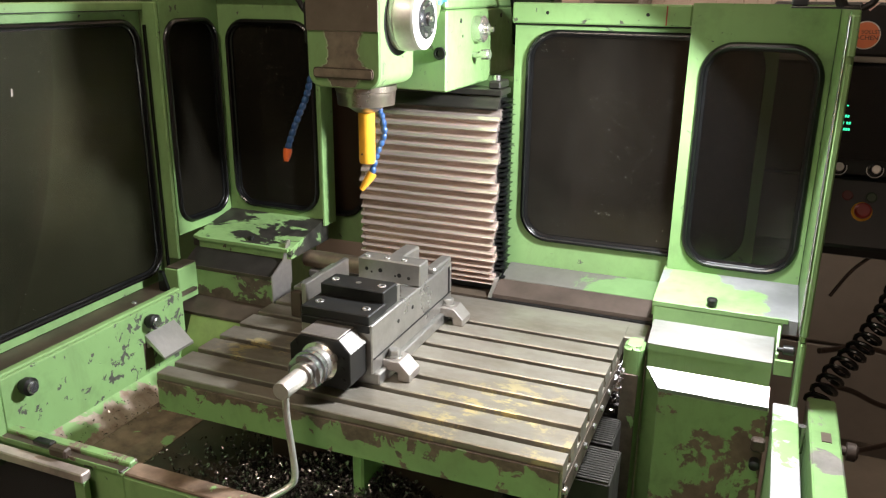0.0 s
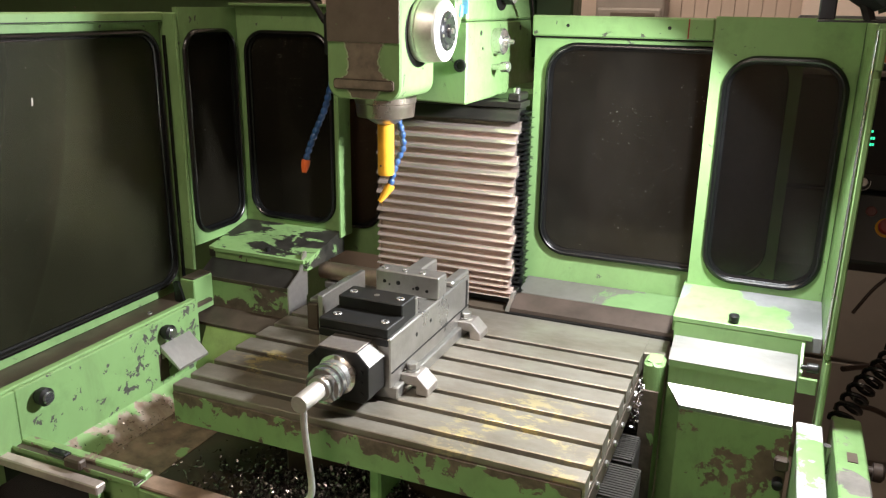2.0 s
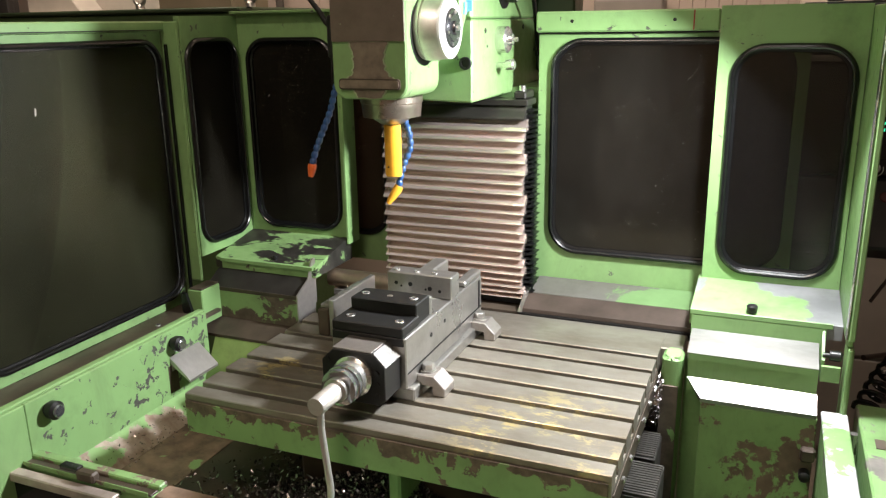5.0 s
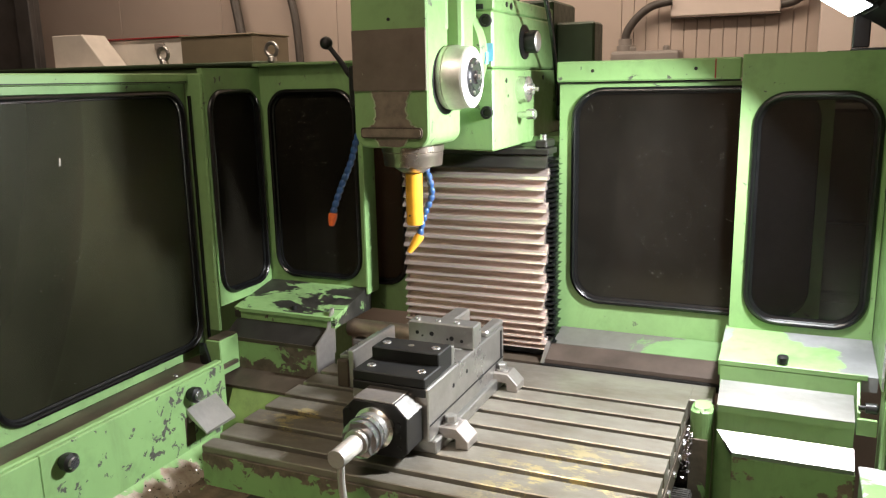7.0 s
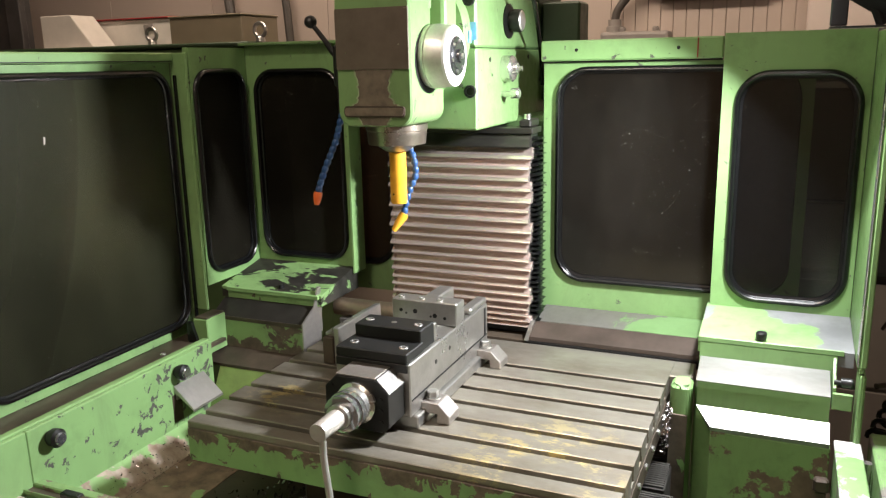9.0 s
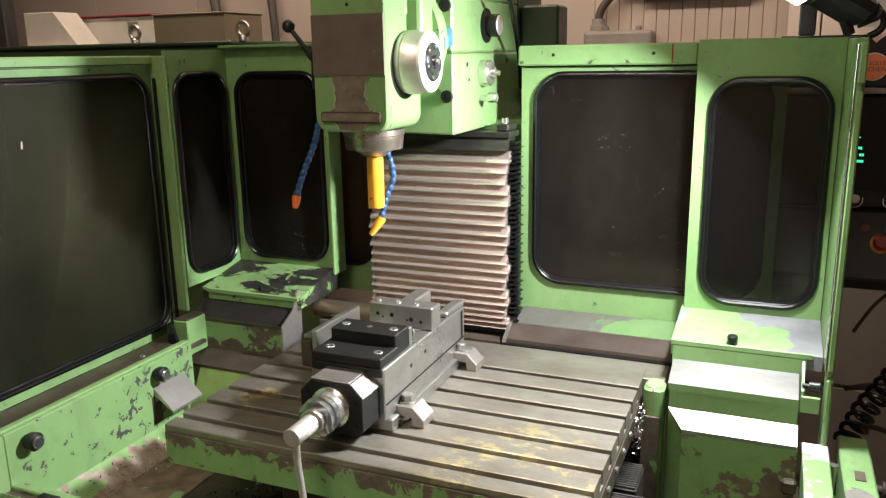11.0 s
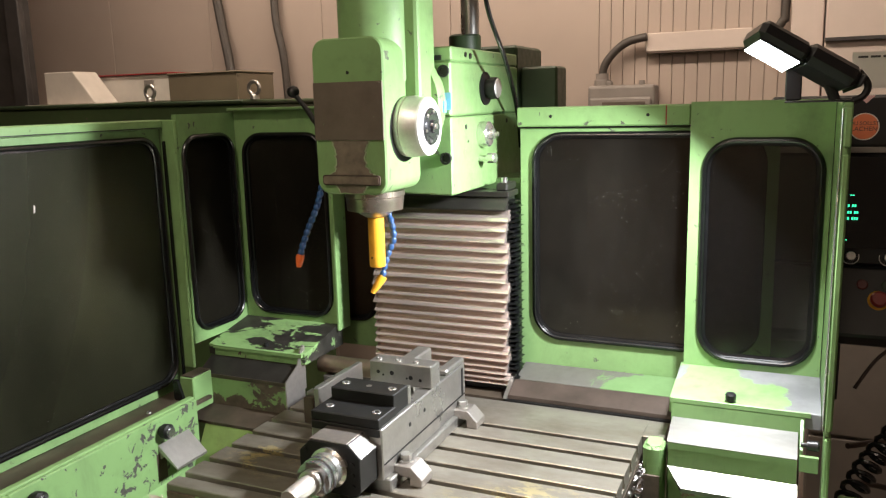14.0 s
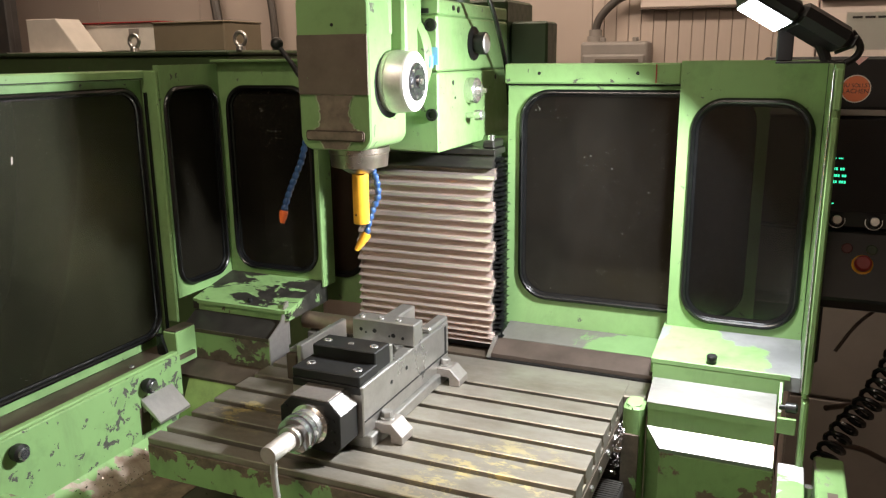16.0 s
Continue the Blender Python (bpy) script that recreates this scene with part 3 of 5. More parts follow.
part("post_gusset", prism(bmesh.new(), [(0.408, 0.60), (0.4175, 0.60), (0.4175, 0.90), (0.412, 0.90)], "x", 0.010, 0.040), "green_flaked", sd)
wc = thing("way_cover", "stepped grey way cover with fine ribs beside the table end", "way cover", (-0.02, 0.4, 0.68))
for k, (y0, y1, zt) in enumerate(((0.428, 0.52, 0.803), (0.322, 0.418, 0.801), (0.20, 0.312, 0.799))):
    x1 = (0.006, 0.018, 0.036)[k]
    part("cover_box", solid((-0.10, x1, y0, y1, 0.60, zt), bev=0.002), "cover", wc)
    n = int((y1 - y0) / 0.0075)
    for i in range(n):
        yy = y0 + 0.002 + i * 0.0075
        part("rib", solid((-0.098, x1 - 0.002, yy, yy + 0.0042, zt + 0.0002, zt + 0.0042), bev=0.0008), "cover", wc)

# ---- chip tray and lower guards ----
tr = thing("chip_tray", "oily black chip tray with a rusty rim", "chip tray", (-0.35, 0.1, 0.74))
part("bottom", solid((-0.865, -0.105, -0.11, 0.37, 0.735, 0.758), bev=0), "tray", tr, "black oily floor of the tray")
part("sump", solid((-0.104, 0.27, -0.11, 0.37, 0.56, 0.585), bev=0), "tray", tr, "black oily sump")
part("slope", prism(bmesh.new(), [(-0.925, 0.815), (-0.872, 0.772), (-0.872, 0.752), (-0.93, 0.752)], "y", -0.11, 0.37), "green_slope", tr, "pale green sloping edge with swarf")
part("rust_edge", prism(bmesh.new(), [(-0.8715, 0.7715), (-0.815, 0.7605), (-0.76, 0.7590), (-0.76, 0.752), (-0.8715, 0.752)], "y", -0.11, 0.37), "green_rust", tr, "paint rusted through to brown")
rng = random.Random(4)
bm = bmesh.new()
for i in range(15000):
    a, q = rng.gauss(-0.37, 0.12), rng.gauss(0.03, 0.075)
    if not (-0.78 < a < 0.2 and -0.105 < q < 0.3):
        continue
    hgt = 0.07 * math.exp(-((a + 0.38) / 0.13) ** 2 - ((q - 0.06) / 0.10) ** 2)
    p = Vector((a, q, 0.7595 + rng.random() * hgt))
    d = Vector((rng.uniform(-1, 1), rng.uniform(-1, 1), rng.uniform(-0.4, 0.7))).normalized() * rng.uniform(0.004, 0.014)
    w = d.cross(Vector((rng.uniform(-1, 1), rng.uniform(-1, 1), 1))).normalized() * rng.uniform(0.0008, 0.0022)
    up = d.cross(w).normalized() * rng.uniform(0.001, 0.004)
    v = [bm.verts.new(c) for c in (p - w, p + w, p + d * 0.5 + up + w, p + d * 0.5 + up - w, p + d + w, p + d - w)]
    bm.faces.new((v[0], v[1], v[2], v[3]))
    bm.faces.new((v[3], v[2], v[4], v[5]))
for i in range(420):
    if i < 230:
        p = Vector((rng.uniform(0.006, 0.016), rng.uniform(0.33, 0.455), 0.86 + 0.06 * rng.random()))
    else:
        q = rng.random()
        p = Vector((-0.905 + 0.05 * q, rng.uniform(-0.10, 0.25), 0.803 - 0.038 * q))
    d = Vector((rng.uniform(-1, 1), rng.uniform(-1, 1), rng.uniform(-0.6, 0.8))).normalized() * rng.uniform(0.002, 0.0055)
    w = d.cross(Vector((0.3, rng.uniform(-1, 1), 1))).normalized() * rng.uniform(0.0005, 0.0012)
    v = [bm.verts.new(c) for c in (p - w, p + w, p + d + w, p + d - w)]
    bm.faces.new(v)
tagged(part("swarf", bm, "swarf"), "heap of dark curled metal swarf in the tray", "swarf", kind="stuff")

ap = thing("left_apron", "green sheet apron with scuffed paint beside the table", "machine guard", (-0.93, 0.1, 0.80))
part("sheet", solid((-0.928, -0.920, -0.13, 0.325, 0.803, 0.952), bev=0.0015), "green_scuffed", ap, "green sheet rubbed dark in streaks")
# thin black strip stands for the shadow line between apron and slope
part("seam", solid((-0.9197, -0.9180, -0.118, 0.325, 0.8025, 0.8065), bev=0), "black", ap, "black strip painting the shadow line of the seam")
part("ledge", solid((-1.029, -0.929, -0.60, 0.385, 0.932, 0.940), bev=0.001), "grime", ap, "grimy bare ledge")
part("ledge_lip", solid((-0.945, -0.9295, -0.60, 0.33, 0.9405, 0.955), bev=0.002), "green_worn", ap)
part("sheet_end", solid((-0.928, -0.920, -0.60, -0.1305, 0.803, 0.952), bev=0.0015), "green_worn", ap)
for yy in (-0.088, 0.216):
    k = part("knob", lathe(bmesh.new(), (-0.920, yy, 0.925), (1, 0, 0), [(0, 0.011), (0.006, 0.011), (0.007, 0.015), (0.020, 0.016), (0.024, 0.012)], 20), "black", ap, "black clamping knob", smooth=True)
    part("knob_cap", lathe(bmesh.new(), (-0.8965, yy, 0.925), (1, 0, 0), [(0, 0.0115), (0.002, 0.0115), (0.004, 0.009)], 16), "chrome", k, smooth=True)
part("ledge_screw", lathe(bmesh.new(), (-0.985, 0.251, 0.9395), (0, 0, 1), [(0, 0.006), (0.003, 0.005)], 12), "bright", ap)
ch = thing("deflector_plate", "small bare steel deflector bracket screwed to the apron", "bracket", (-0.91, 0.26, 0.82))
bm = prism(bmesh.new(), [(-0.9195, 0.898), (-0.874, 0.856), (-0.874, 0.851), (-0.9195, 0.885)], "y", 0.203, 0.292)
part("plate", bm, "bare", ch)
part("flange", solid((-0.9195, -0.916, 0.205, 0.290, 0.868, 0.884), bev=0.0008), "bare", ch)
part("rust_stain", solid((-0.9198, -0.9190, 0.196, 0.222, 0.822, 0.880), bev=0), "slot", ch, "rust-brown smear under the bracket")

fs = thing("front_sill", "green sheet front of the tray with a brown worn rim", "machine guard", (-0.3, -0.13, 0.4))
part("wall", solid((-0.655, 0.27, -0.150, -0.118, 0.35, 0.852), bev=0.003), "green_worn", fs)
part("rim", solid((-0.652, 0.27, -0.150, -0.116, 0.8525, 0.859), bev=0.002), "green_rust", fs, "rubbed brown rim")
part("left_wall", solid((-1.0, -0.657, -0.146, -0.118, 0.35, 0.852), bev=0.003), "green", fs)
part("left_rim", solid((-0.93, -0.657, -0.130, -0.112, 0.8525, 0.862), bev=0.002), "green_rim", fs, "green rim with flaking edges")
part("guide_channel", solid((-0.93, -0.660, -0.147, -0.1305, 0.8525, 0.856), bev=0.001), "grime", fs, "dirty brown door channel")
part("channel_lip", solid((-0.93, -0.664, -0.1495, -0.1472, 0.8525, 0.8605), bev=0.0008), "green_rim", fs)
dr = thing("sliding_door", "lowered front door with a grey bottom rail and dark pane", "machine door", (-0.86, -0.17, 0.4))
part("rail", solid((-1.25, -0.712, -0.176, -0.156, 0.838, 0.854), bev=0.002), "railgrey", dr, "grey aluminium rail")
part("door_pane", solid((-1.25, -0.735, -0.170, -0.162, 0.42, 0.837), bev=0.001), "screen", dr, "dark pane")
part("frame_edge", solid((-0.7345, -0.714, -0.172, -0.160, 0.42, 0.837), bev=0.001), "green", dr)
part("latch", solid((-0.80, -0.765, -0.156, -0.14, 0.855, 0.872), bev=0.003), "slot", dr, "worn brown latch")
part("stop", solid((-0.84, -0.802, -0.150, -0.135, 0.863, 0.872), bev=0.002), "rubber", dr)

# ---- left guard ----
LG = guard_window("left_guard", "long green guard wall with a large dirty window", face_x(-1.03), (-1.2, 0.400, 0.9405, 1.525), (-0.115, 0.393, 0.962, 1.508), 0.05, base=(-1.03, 0, 0.94), glass="glass_dirty")
g = LG
bm = prism(bmesh.new(), [(0.0735, 1.387), (0.0765, 1.3885), (0.0778, 1.400), (0.0752, 1.4015)], "x", -1.0358, -1.0350)
part("pane_chip", bm, "paper", g, "small white chip on the pane")
part("cap", solid((-1.05, -1.018, -1.2, 0.403, 1.526, 1.546), bev=0.003), "green", g)
part("seam", solid((-1.0185, -1.0165, -1.2, 0.395, 1.5275, 1.5295), bev=0), "black", g)
cp = thing("corner_post", "green corner post with a dark seal", "machine post", (-1.0, 0.4, 1.0))
part("post", solid((-1.029, -0.986, 0.4005, 0.4085, 0.99, 1.5455), bev=0.003), "green", cp)
part("seal", solid((-1.017, -1.012, 0.3925, 0.400, 0.945, 1.50), bev=0.001), "rubber", cp, "black rubber seal")
guard_window("corner_guard", "narrow green guard panel with a rounded window", face_x(-0.985), (0.409, 0.60, 1.045, 1.556), (0.418, 0.588, 1.068, 1.508), 0.045, base=(-0.985, 0.5, 1.045), glass="glass_side")
guard_window("rear_left_guard", "green guard panel with a tall rounded window", face_y(0.60), (-0.984, -0.722, 1.055, 1.566), (-0.962, -0.738, 1.078, 1.505), 0.05, base=(-0.85, 0.6, 1.05), glass="glass_side")
g = thing("guard_edge", "folded green edge of the guard panel", "machine guard", (-0.72, 0.6, 1.05))
part("fold", solid((-0.7215, -0.716, 0.588, 0.64, 1.05, 1.566), bev=0.001), "green", g)
part("top_fold", solid((-0.984, -0.722, 0.575, 0.5995, 1.560, 1.566), bev=0.001), "green", g)

ls = thing("left_step_cover", "stepped green sheet cover with rubbed black paint beside the table", "machine cover", (-0.86, 0.45, 0.60))
prism_s = [(0.615, 1.066), (0.452, 1.034), (0.446, 1.032), (0.446, 1.004), (0.402, 0.986), (0.400, 0.984), (0.400, 0.915), (0.345, 0.900), (0.345, 0.60), (0.615, 0.60)]
part("upper_slope", prism(bmesh.new(), [prism_s[0], prism_s[1], (0.452, 1.010), (0.615, 1.010)], "x", -0.984, -0.724), "green_rubbed", ls, "green slope with large black rubbed patches, darkened further for shade")
part("lip", prism(bmesh.new(), [(0.4515, 1.0355), (0.4445, 1.0345), (0.4445, 1.027), (0.4515, 1.027)], "x", -0.966, -0.728), "green_worn", ls)
part("recessed_riser", solid((-0.966, -0.740, 0.4545, 0.47, 0.9905, 1.0095), bev=0), "green_flaked", ls)
part("upper_riser", solid((-0.966, -0.740, 0.4500, 0.4518, 0.9905, 1.0268), bev=0), "green_flaked", ls)
part("upper_ledge", prism(bmesh.new(), [(0.4495, 1.010), (0.402, 0.983), (0.402, 0.975), (0.4495, 0.975)], "x", -0.975, -0.738), "soot", ls, "dark grimy ledge")
part("ledge_rim", solid((-0.950, -0.742, 0.3995, 0.4018, 0.9748, 0.9835), bev=0.0006), "grime", ls)
part("riser", solid((-0.950, -0.742, 0.400, 0.444, 0.908, 0.9745), bev=0.001), "green_flaked", ls, "green riser with flaking paint")
part("lower_ledge", prism(bmesh.new(), [(0.3995, 0.914), (0.345, 0.896), (0.345, 0.890), (0.3995, 0.890)], "x", -0.968, -0.735), "grime", ls, "dark grimy ledge")
part("front_face", prism(bmesh.new(), [(0.3455, 0.8895), (0.272, 0.759), (0.36, 0.759), (0.36, 0.8895)], "x", -0.919, -0.712), "green_oily", ls, "green sheet sloping into the tray")
part("end_block", solid((-0.975, -0.938, 0.338, 0.3995, 0.915, 0.992), bev=0.002), "green_worn", ls)
part("end_block_top", solid((-0.972, -0.940, 0.340, 0.40, 0.9922, 0.995), bev=0.001), "grime", ls)
part("seal", prism(bmesh.new(), [(-0.987, 0.985), (-0.975, 0.985), (-0.958, 0.93), (-0.955, 0.912), (-0.965, 0.912), (-0.987, 0.945)], "y", 0.330, 0.3375), "rubber", ls, "black rubber lip")
part("stud", lathe(bmesh.new(), (-0.836, 0.469, 1.036), (0, 0, 1), [(0, 0.006), (0.008, 0.006), (0.010, 0.004)], 12), "black", ls, smooth=True)
bp = thing("end_plate", "thin bare steel end plate on the step cover", "plate", (-0.735, 0.44, 0.92))
part("plate", prism(bmesh.new(), [(0.392, 0.915), (0.392, 0.988), (0.438, 1.012), (0.455, 1.048), (0.462, 1.048), (0.462, 0.915)], "x", -0.737, -0.734), "bare", bp)
part("fold", solid((-0.742, -0.7345, 0.4625, 0.47, 0.95, 1.05), bev=0.001), "bare", bp)

# ---- rear guard windows ----
guard_window("rear_right_guard", "broad green rear guard with a large dark window", face_y(0.672), (-0.299, 0.208, 0.972, 1.5085), (-0.270, 0.184, 1.058, 1.497), 0.06, base=(0, 0.67, 0.97))
g = thing("guard_top_strip", "green strip along the top of the rear guard", "machine guard", (0, 0.66, 1.51))
part("strip", solid((-0.302, 0.048, 0.655, 0.69, 1.512, 1.552), bev=0.003), "green", g)
part("gap_seal", solid((-0.300, 0.046, 0.666, 0.684, 1.5087, 1.5118), bev=0), "black", g)
for xx in (-0.229, -0.033):
    part("hole_plug", lathe(bmesh.new(), (xx, 0.6552, 1.533), (0, -1, 0), [(-0.004, 0.0035), (0.0005, 0.0035)], 10), "black", g)
part("red_mark", solid((0.001, 0.0032, 0.6535, 0.6548, 1.514, 1.550), bev=0), "red", g, "thin red mark")
guard_window("rear_guard", "green rear guard with a dark rounded window", face_y(0.68), (-1.02, -0.605, 0.99, 1.55), (-0.93, -0.662, 1.055, 1.495), 0.05, base=(-0.8, 0.68, 0.99), glass="glass_side")
tm = thing("rear_trim", "oily bare steel ledge under the rear guard", "trim ledge", (-0.12, 0.6, 0.94))
part("front", prism(bmesh.new(), [(0.552, 0.9535), (0.552, 0.962), (0.598, 0.981), (0.604, 0.981), (0.604, 0.9535)], "x", -0.292, 0.046), "brown", tm, "brown oiled front strip")
part("top", prism(bmesh.new(), [(0.600, 0.9815), (0.6705, 0.997), (0.6705, 0.985), (0.6045, 0.970)], "x", -0.290, 0.046), "trimtop", tm, "scuffed grey top")
part("gap", solid((-0.30, 0.046, 0.546, 0.5515, 0.94, 0.953), bev=0), "black", tm)
part("end_bracket", prism(bmesh.new(), [(0.545, 0.955), (0.56, 0.955), (0.645, 1.005), (0.63, 1.005)], "x", -0.301, -0.2925), "steel", tm)
part("rear_floor", solid((-0.735, 0.05, 0.5525, 0.671, 0.935, 0.952), bev=0), "grime", tm)

# ---- right guard ----
guard_window("right_guard", "green guard panel with a tall rounded window", face_y(0.63), (0.051, 0.296, 1.040, 1.556), (0.076, 0.283, 1.060, 1.486), 0.058, gasket=0.007, base=(0.17, 0.63, 1.04), glass="glass_clear")
g = thing("right_side_guard", "green side guard with a bright worn edge and hinge", "machine guard", (0.31, 0.52, 0.95))
part("side", solid((0.2975, 0.312, 0.430, 0.644, 1.018, 1.552), bev=0.002), "green", g)
part("front_post", solid((0.298, 0.307, 0.405, 0.4295, 1.018, 1.545), bev=0.002), "green", g)
part("edge_strip", solid((0.2955, 0.2978, 0.4035, 0.428, 1.03, 1.543), bev=0.001), "bright", g, "bright worn edge")
part("hinge_top", solid((0.299, 0.310, 0.398, 0.4045, 1.485, 1.545), bev=0.002), "green_worn", g)
part("hinge_mid", solid((0.2995, 0.3085, 0.399, 0.4045, 1.03, 1.474), bev=0.0015), "green_worn", g)
part("lower_post", solid((0.300, 0.310, 0.40, 0.455, 0.55, 1.0165), bev=0.003), "green", g)

rs = thing("right_step_cover", "stepped green cover with bright bare steel ledges", "machine cover", (0.17, 0.5, 0.35))
part("slope", prism(bmesh.new(), [(0.645, 1.045), (0.484, 1.028), (0.478, 1.026), (0.478, 1.000), (0.645, 1.000)], "x", 0.046, 0.2965), "green_rub2", rs, "green slope rubbed to bare grey metal")
part("lip", solid((0.046, 0.281, 0.4742, 0.4778, 1.020, 1.0295), bev=0.0008), "green_worn", rs)
part("upper_riser", solid((0.050, 0.272, 0.4745, 0.4778, 0.965, 1.0195), bev=0), "green_worn", rs)
part("upper_ledge", prism(bmesh.new(), [(0.474, 0.993), (0.408, 0.972), (0.408, 0.960), (0.474, 0.960)], "x", 0.052, 0.262), "ledge", rs, "bright bare steel ledge")
part("riser", prism(bmesh.new(), [(0.4075, 0.971), (0.4085, 0.9272), (0.4085, 0.90), (0.468, 0.90), (0.468, 0.9595), (0.4075, 0.9595)], "x", 0.055, 0.262), "green_worn", rs)
bm = bmesh.new()
vs = [bm.verts.new(c) for c in ((0.054, 0.408, 0.9270), (0.264, 0.408, 0.9270), (0.264, 0.371, 0.906), (0.082, 0.371, 0.906), (0.082, 0.408, 0.899), (0.264, 0.408, 0.899), (0.264, 0.371, 0.899), (0.082, 0.371, 0.899))]
for f in ((0, 1, 2, 3), (3, 2, 6, 7), (0, 3, 7, 4), (1, 5, 6, 2), (4, 7, 6, 5), (0, 4, 5, 1)):
    bm.faces.new([vs[i] for i in f])
part("lower_ledge", bm, "ledge", rs, "bright bare steel ledge")
part("front", solid((0.082, 0.266, 0.3712, 0.46, 0.35, 0.8985), bev=0.002), "green_chipped", rs, "green front with brown bare patches")
part("bracket", prism(bmesh.new(), [(0.470, 1.018), (0.445, 1.0), (0.418, 0.985), (0.418, 0.950), (0.470, 0.950)], "x", 0.265, 0.2695), "green_worn", rs)
part("bracket_foot", solid((0.265, 0.294, 0.41, 0.417, 0.95, 0.978), bev=0.001), "green_worn", rs)
k = part("knob", lathe(bmesh.new(), (0.150, 0.489, 1.0265), (0, 0, 1), [(0, 0.005), (0.005, 0.005), (0.005, 0.0088), (0.015, 0.0095), (0.018, 0.0075)], 20), "plastic", rs, "black knurled knob", smooth=True)
part("side_knob", lathe(bmesh.new(), (0.266, 0.426, 0.992), (1, 0, 0), [(0, 0.004), (0.010, 0.004), (0.010, 0.0085), (0.026, 0.009), (0.029, 0.006)], 16), "plastic", rs, "black knob", smooth=True)
part("latch", solid((0.245, 0.268, 0.355, 0.371, 0.825, 0.85), bev=0.004), "brown", rs, "rusty catch")
part("latch_pin", lathe(bmesh.new(), (0.255, 0.37, 0.80), (0, -1, 0), [(0, 0.009), (0.018, 0.009), (0.02, 0.006)], 12), "black", rs, smooth=True)
rw = thing("right_rail_wall", "green sheet side wall with a bright worn top", "machine guard", (0.29, 0.1, 0.4))
part("wall", solid((0.274, 0.310, -0.60, 0.398, 0.35, 0.895), bev=0.003), "green_worn", rw)
part("cap", solid((0.272, 0.312, -0.60, 0.405, 0.8955, 0.901), bev=0.002), "green_cap", rw, "bare worn steel top")
dw = thing("open_side_door", "green sheet door standing open beside the guard wall", "machine door", (0.35, 0.1, 0.4))
part("leaf", solid((0.328, 0.374, -0.60, 0.455, 0.35, 0.90), bev=0.003), "green_worn", dw)
part("label_plate", solid((0.345, 0.360, 0.30, 0.33, 0.9002, 0.9015), bev=0), "plate", dw)
part("handle", lathe(bmesh.new(), (0.374, 0.34, 0.87), (1, 0, 0), [(0, 0.008), (0.012, 0.008), (0.013, 0.015), (0.026, 0.015), (0.03, 0.01)], 16), "brown", dw, smooth=True)
part("hinge", lathe(bmesh.new(), (0.319, 0.36, 0.84), (0, 0, 1), [(0, 0.007), (0.05, 0.007)], 14), "bright", dw, smooth=True)

# ---- bellows on the column ----
BX0, BX1, BY = -0.617, -0.302, 0.590
bl = thing("column_bellows", "accordion cover of brownish steel lamellae on the column", "bellows", (-0.46, 0.6, 0.95))
zz = 1.372
hts = [0.026, 0.024, 0.021, 0.024, 0.020, 0.024, 0.020, 0.021, 0.022, 0.019, 0.021, 0.020, 0.018, 0.019, 0.018, 0.017, 0.016, 0.015, 0.013, 0.012, 0.011]
for i, hgt in enumerate(hts):
    lean = 0.0008 * math.sin(i * 2.3)
    z1, z0 = zz, zz - hgt * 1.05
    pr = [(BY + 0.012, z1), (BY + 0.002, z1 - 0.001), (BY + 0.001, z1 - hgt * 0.22), (BY - 0.001 + lean, z1 - hgt * 0.38), (BY - 0.0042 + lean, z1 - hgt * 0.54), (BY - 0.0080 + lean, z1 - hgt * 0.70), (BY - 0.0108 + lean, z1 - hgt * 0.84), (BY - 0.0118 + lean, z1 - hgt * 0.95), (BY - 0.0105 + lean, z0), (BY + 0.012, z0 + 0.003)]
    tip = 0.004 * math.sin(i * 1.7)
    # the first lamella is coloured dark for the shadow of the head
    part("lamella", prism(bmesh.new(), pr, "x", BX0 + 0.002 * math.sin(i * 2.9), BX1 + tip), "soot" if i == 0 else "bellows", bl, smooth=True)
    zz -= hgt
bm = bmesh.new()
for i in range(40):
    z = 1.365 - i * 0.0102
    prism(bm, [(BX1 - 0.004, z), (BX1 + 0.016 + 0.004 * (i % 2), z - 0.004), (BX1 - 0.004, z - 0.008)], "y", BY + 0.006, BY + 0.05)
part("folds", bm, "rubber", bl, "black folded edge")
part("back", solid((BX0 + 0.004, BX1 - 0.004, BY + 0.0065, BY + 0.06, 0.955, 1.37), bev=0), "black", bl)
# top rail darkened in colour, as shade under the housing
part("top_rail", solid((BX0, BX1 + 0.004, BY - 0.004, BY + 0.06, 1.3725, 1.384), bev=0.001), "soot", bl)
co = thing("machine_column", "dark green cast column behind the bellows", "machine column", (-0.45, 0.9, 0.0))
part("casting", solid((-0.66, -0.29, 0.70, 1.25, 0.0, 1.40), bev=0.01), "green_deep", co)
# dark colour here paints the shade below the housing
part("guide_block", solid((-0.330, -0.305, 0.60, 0.66, 1.384, 1.40), bev=0.003), "soot", co)
part("guide_pin", lathe(bmesh.new(), (-0.318, 0.62, 1.38), (0, 0, 1), [(0, 0.007), (0.03, 0.007)], 12), "bright", co, smooth=True)

# ---- spindle housing and head ----
HX1 = -0.351
sh = thing("spindle_housing", "green cast spindle housing with knobs on its side", "machine housing", (-0.46, 0.65, 1.39))
part("lower_body", prism(bmesh.new(), [(-0.60, 1.392), (HX1, 1.386), (HX1, 1.536), (-0.60, 1.536)], "y", 0.462, 1.0, bev=0.003), "green", sh)
part("upper_body", solid((-0.60, HX1, 0.462, 0.86, 1.5375, 1.640), bev=0.004), "green", sh)
part("top_block", solid((-0.40, HX1 - 0.001, 0.47, 0.86, 1.6405, 1.668), bev=0.003), "green", sh)
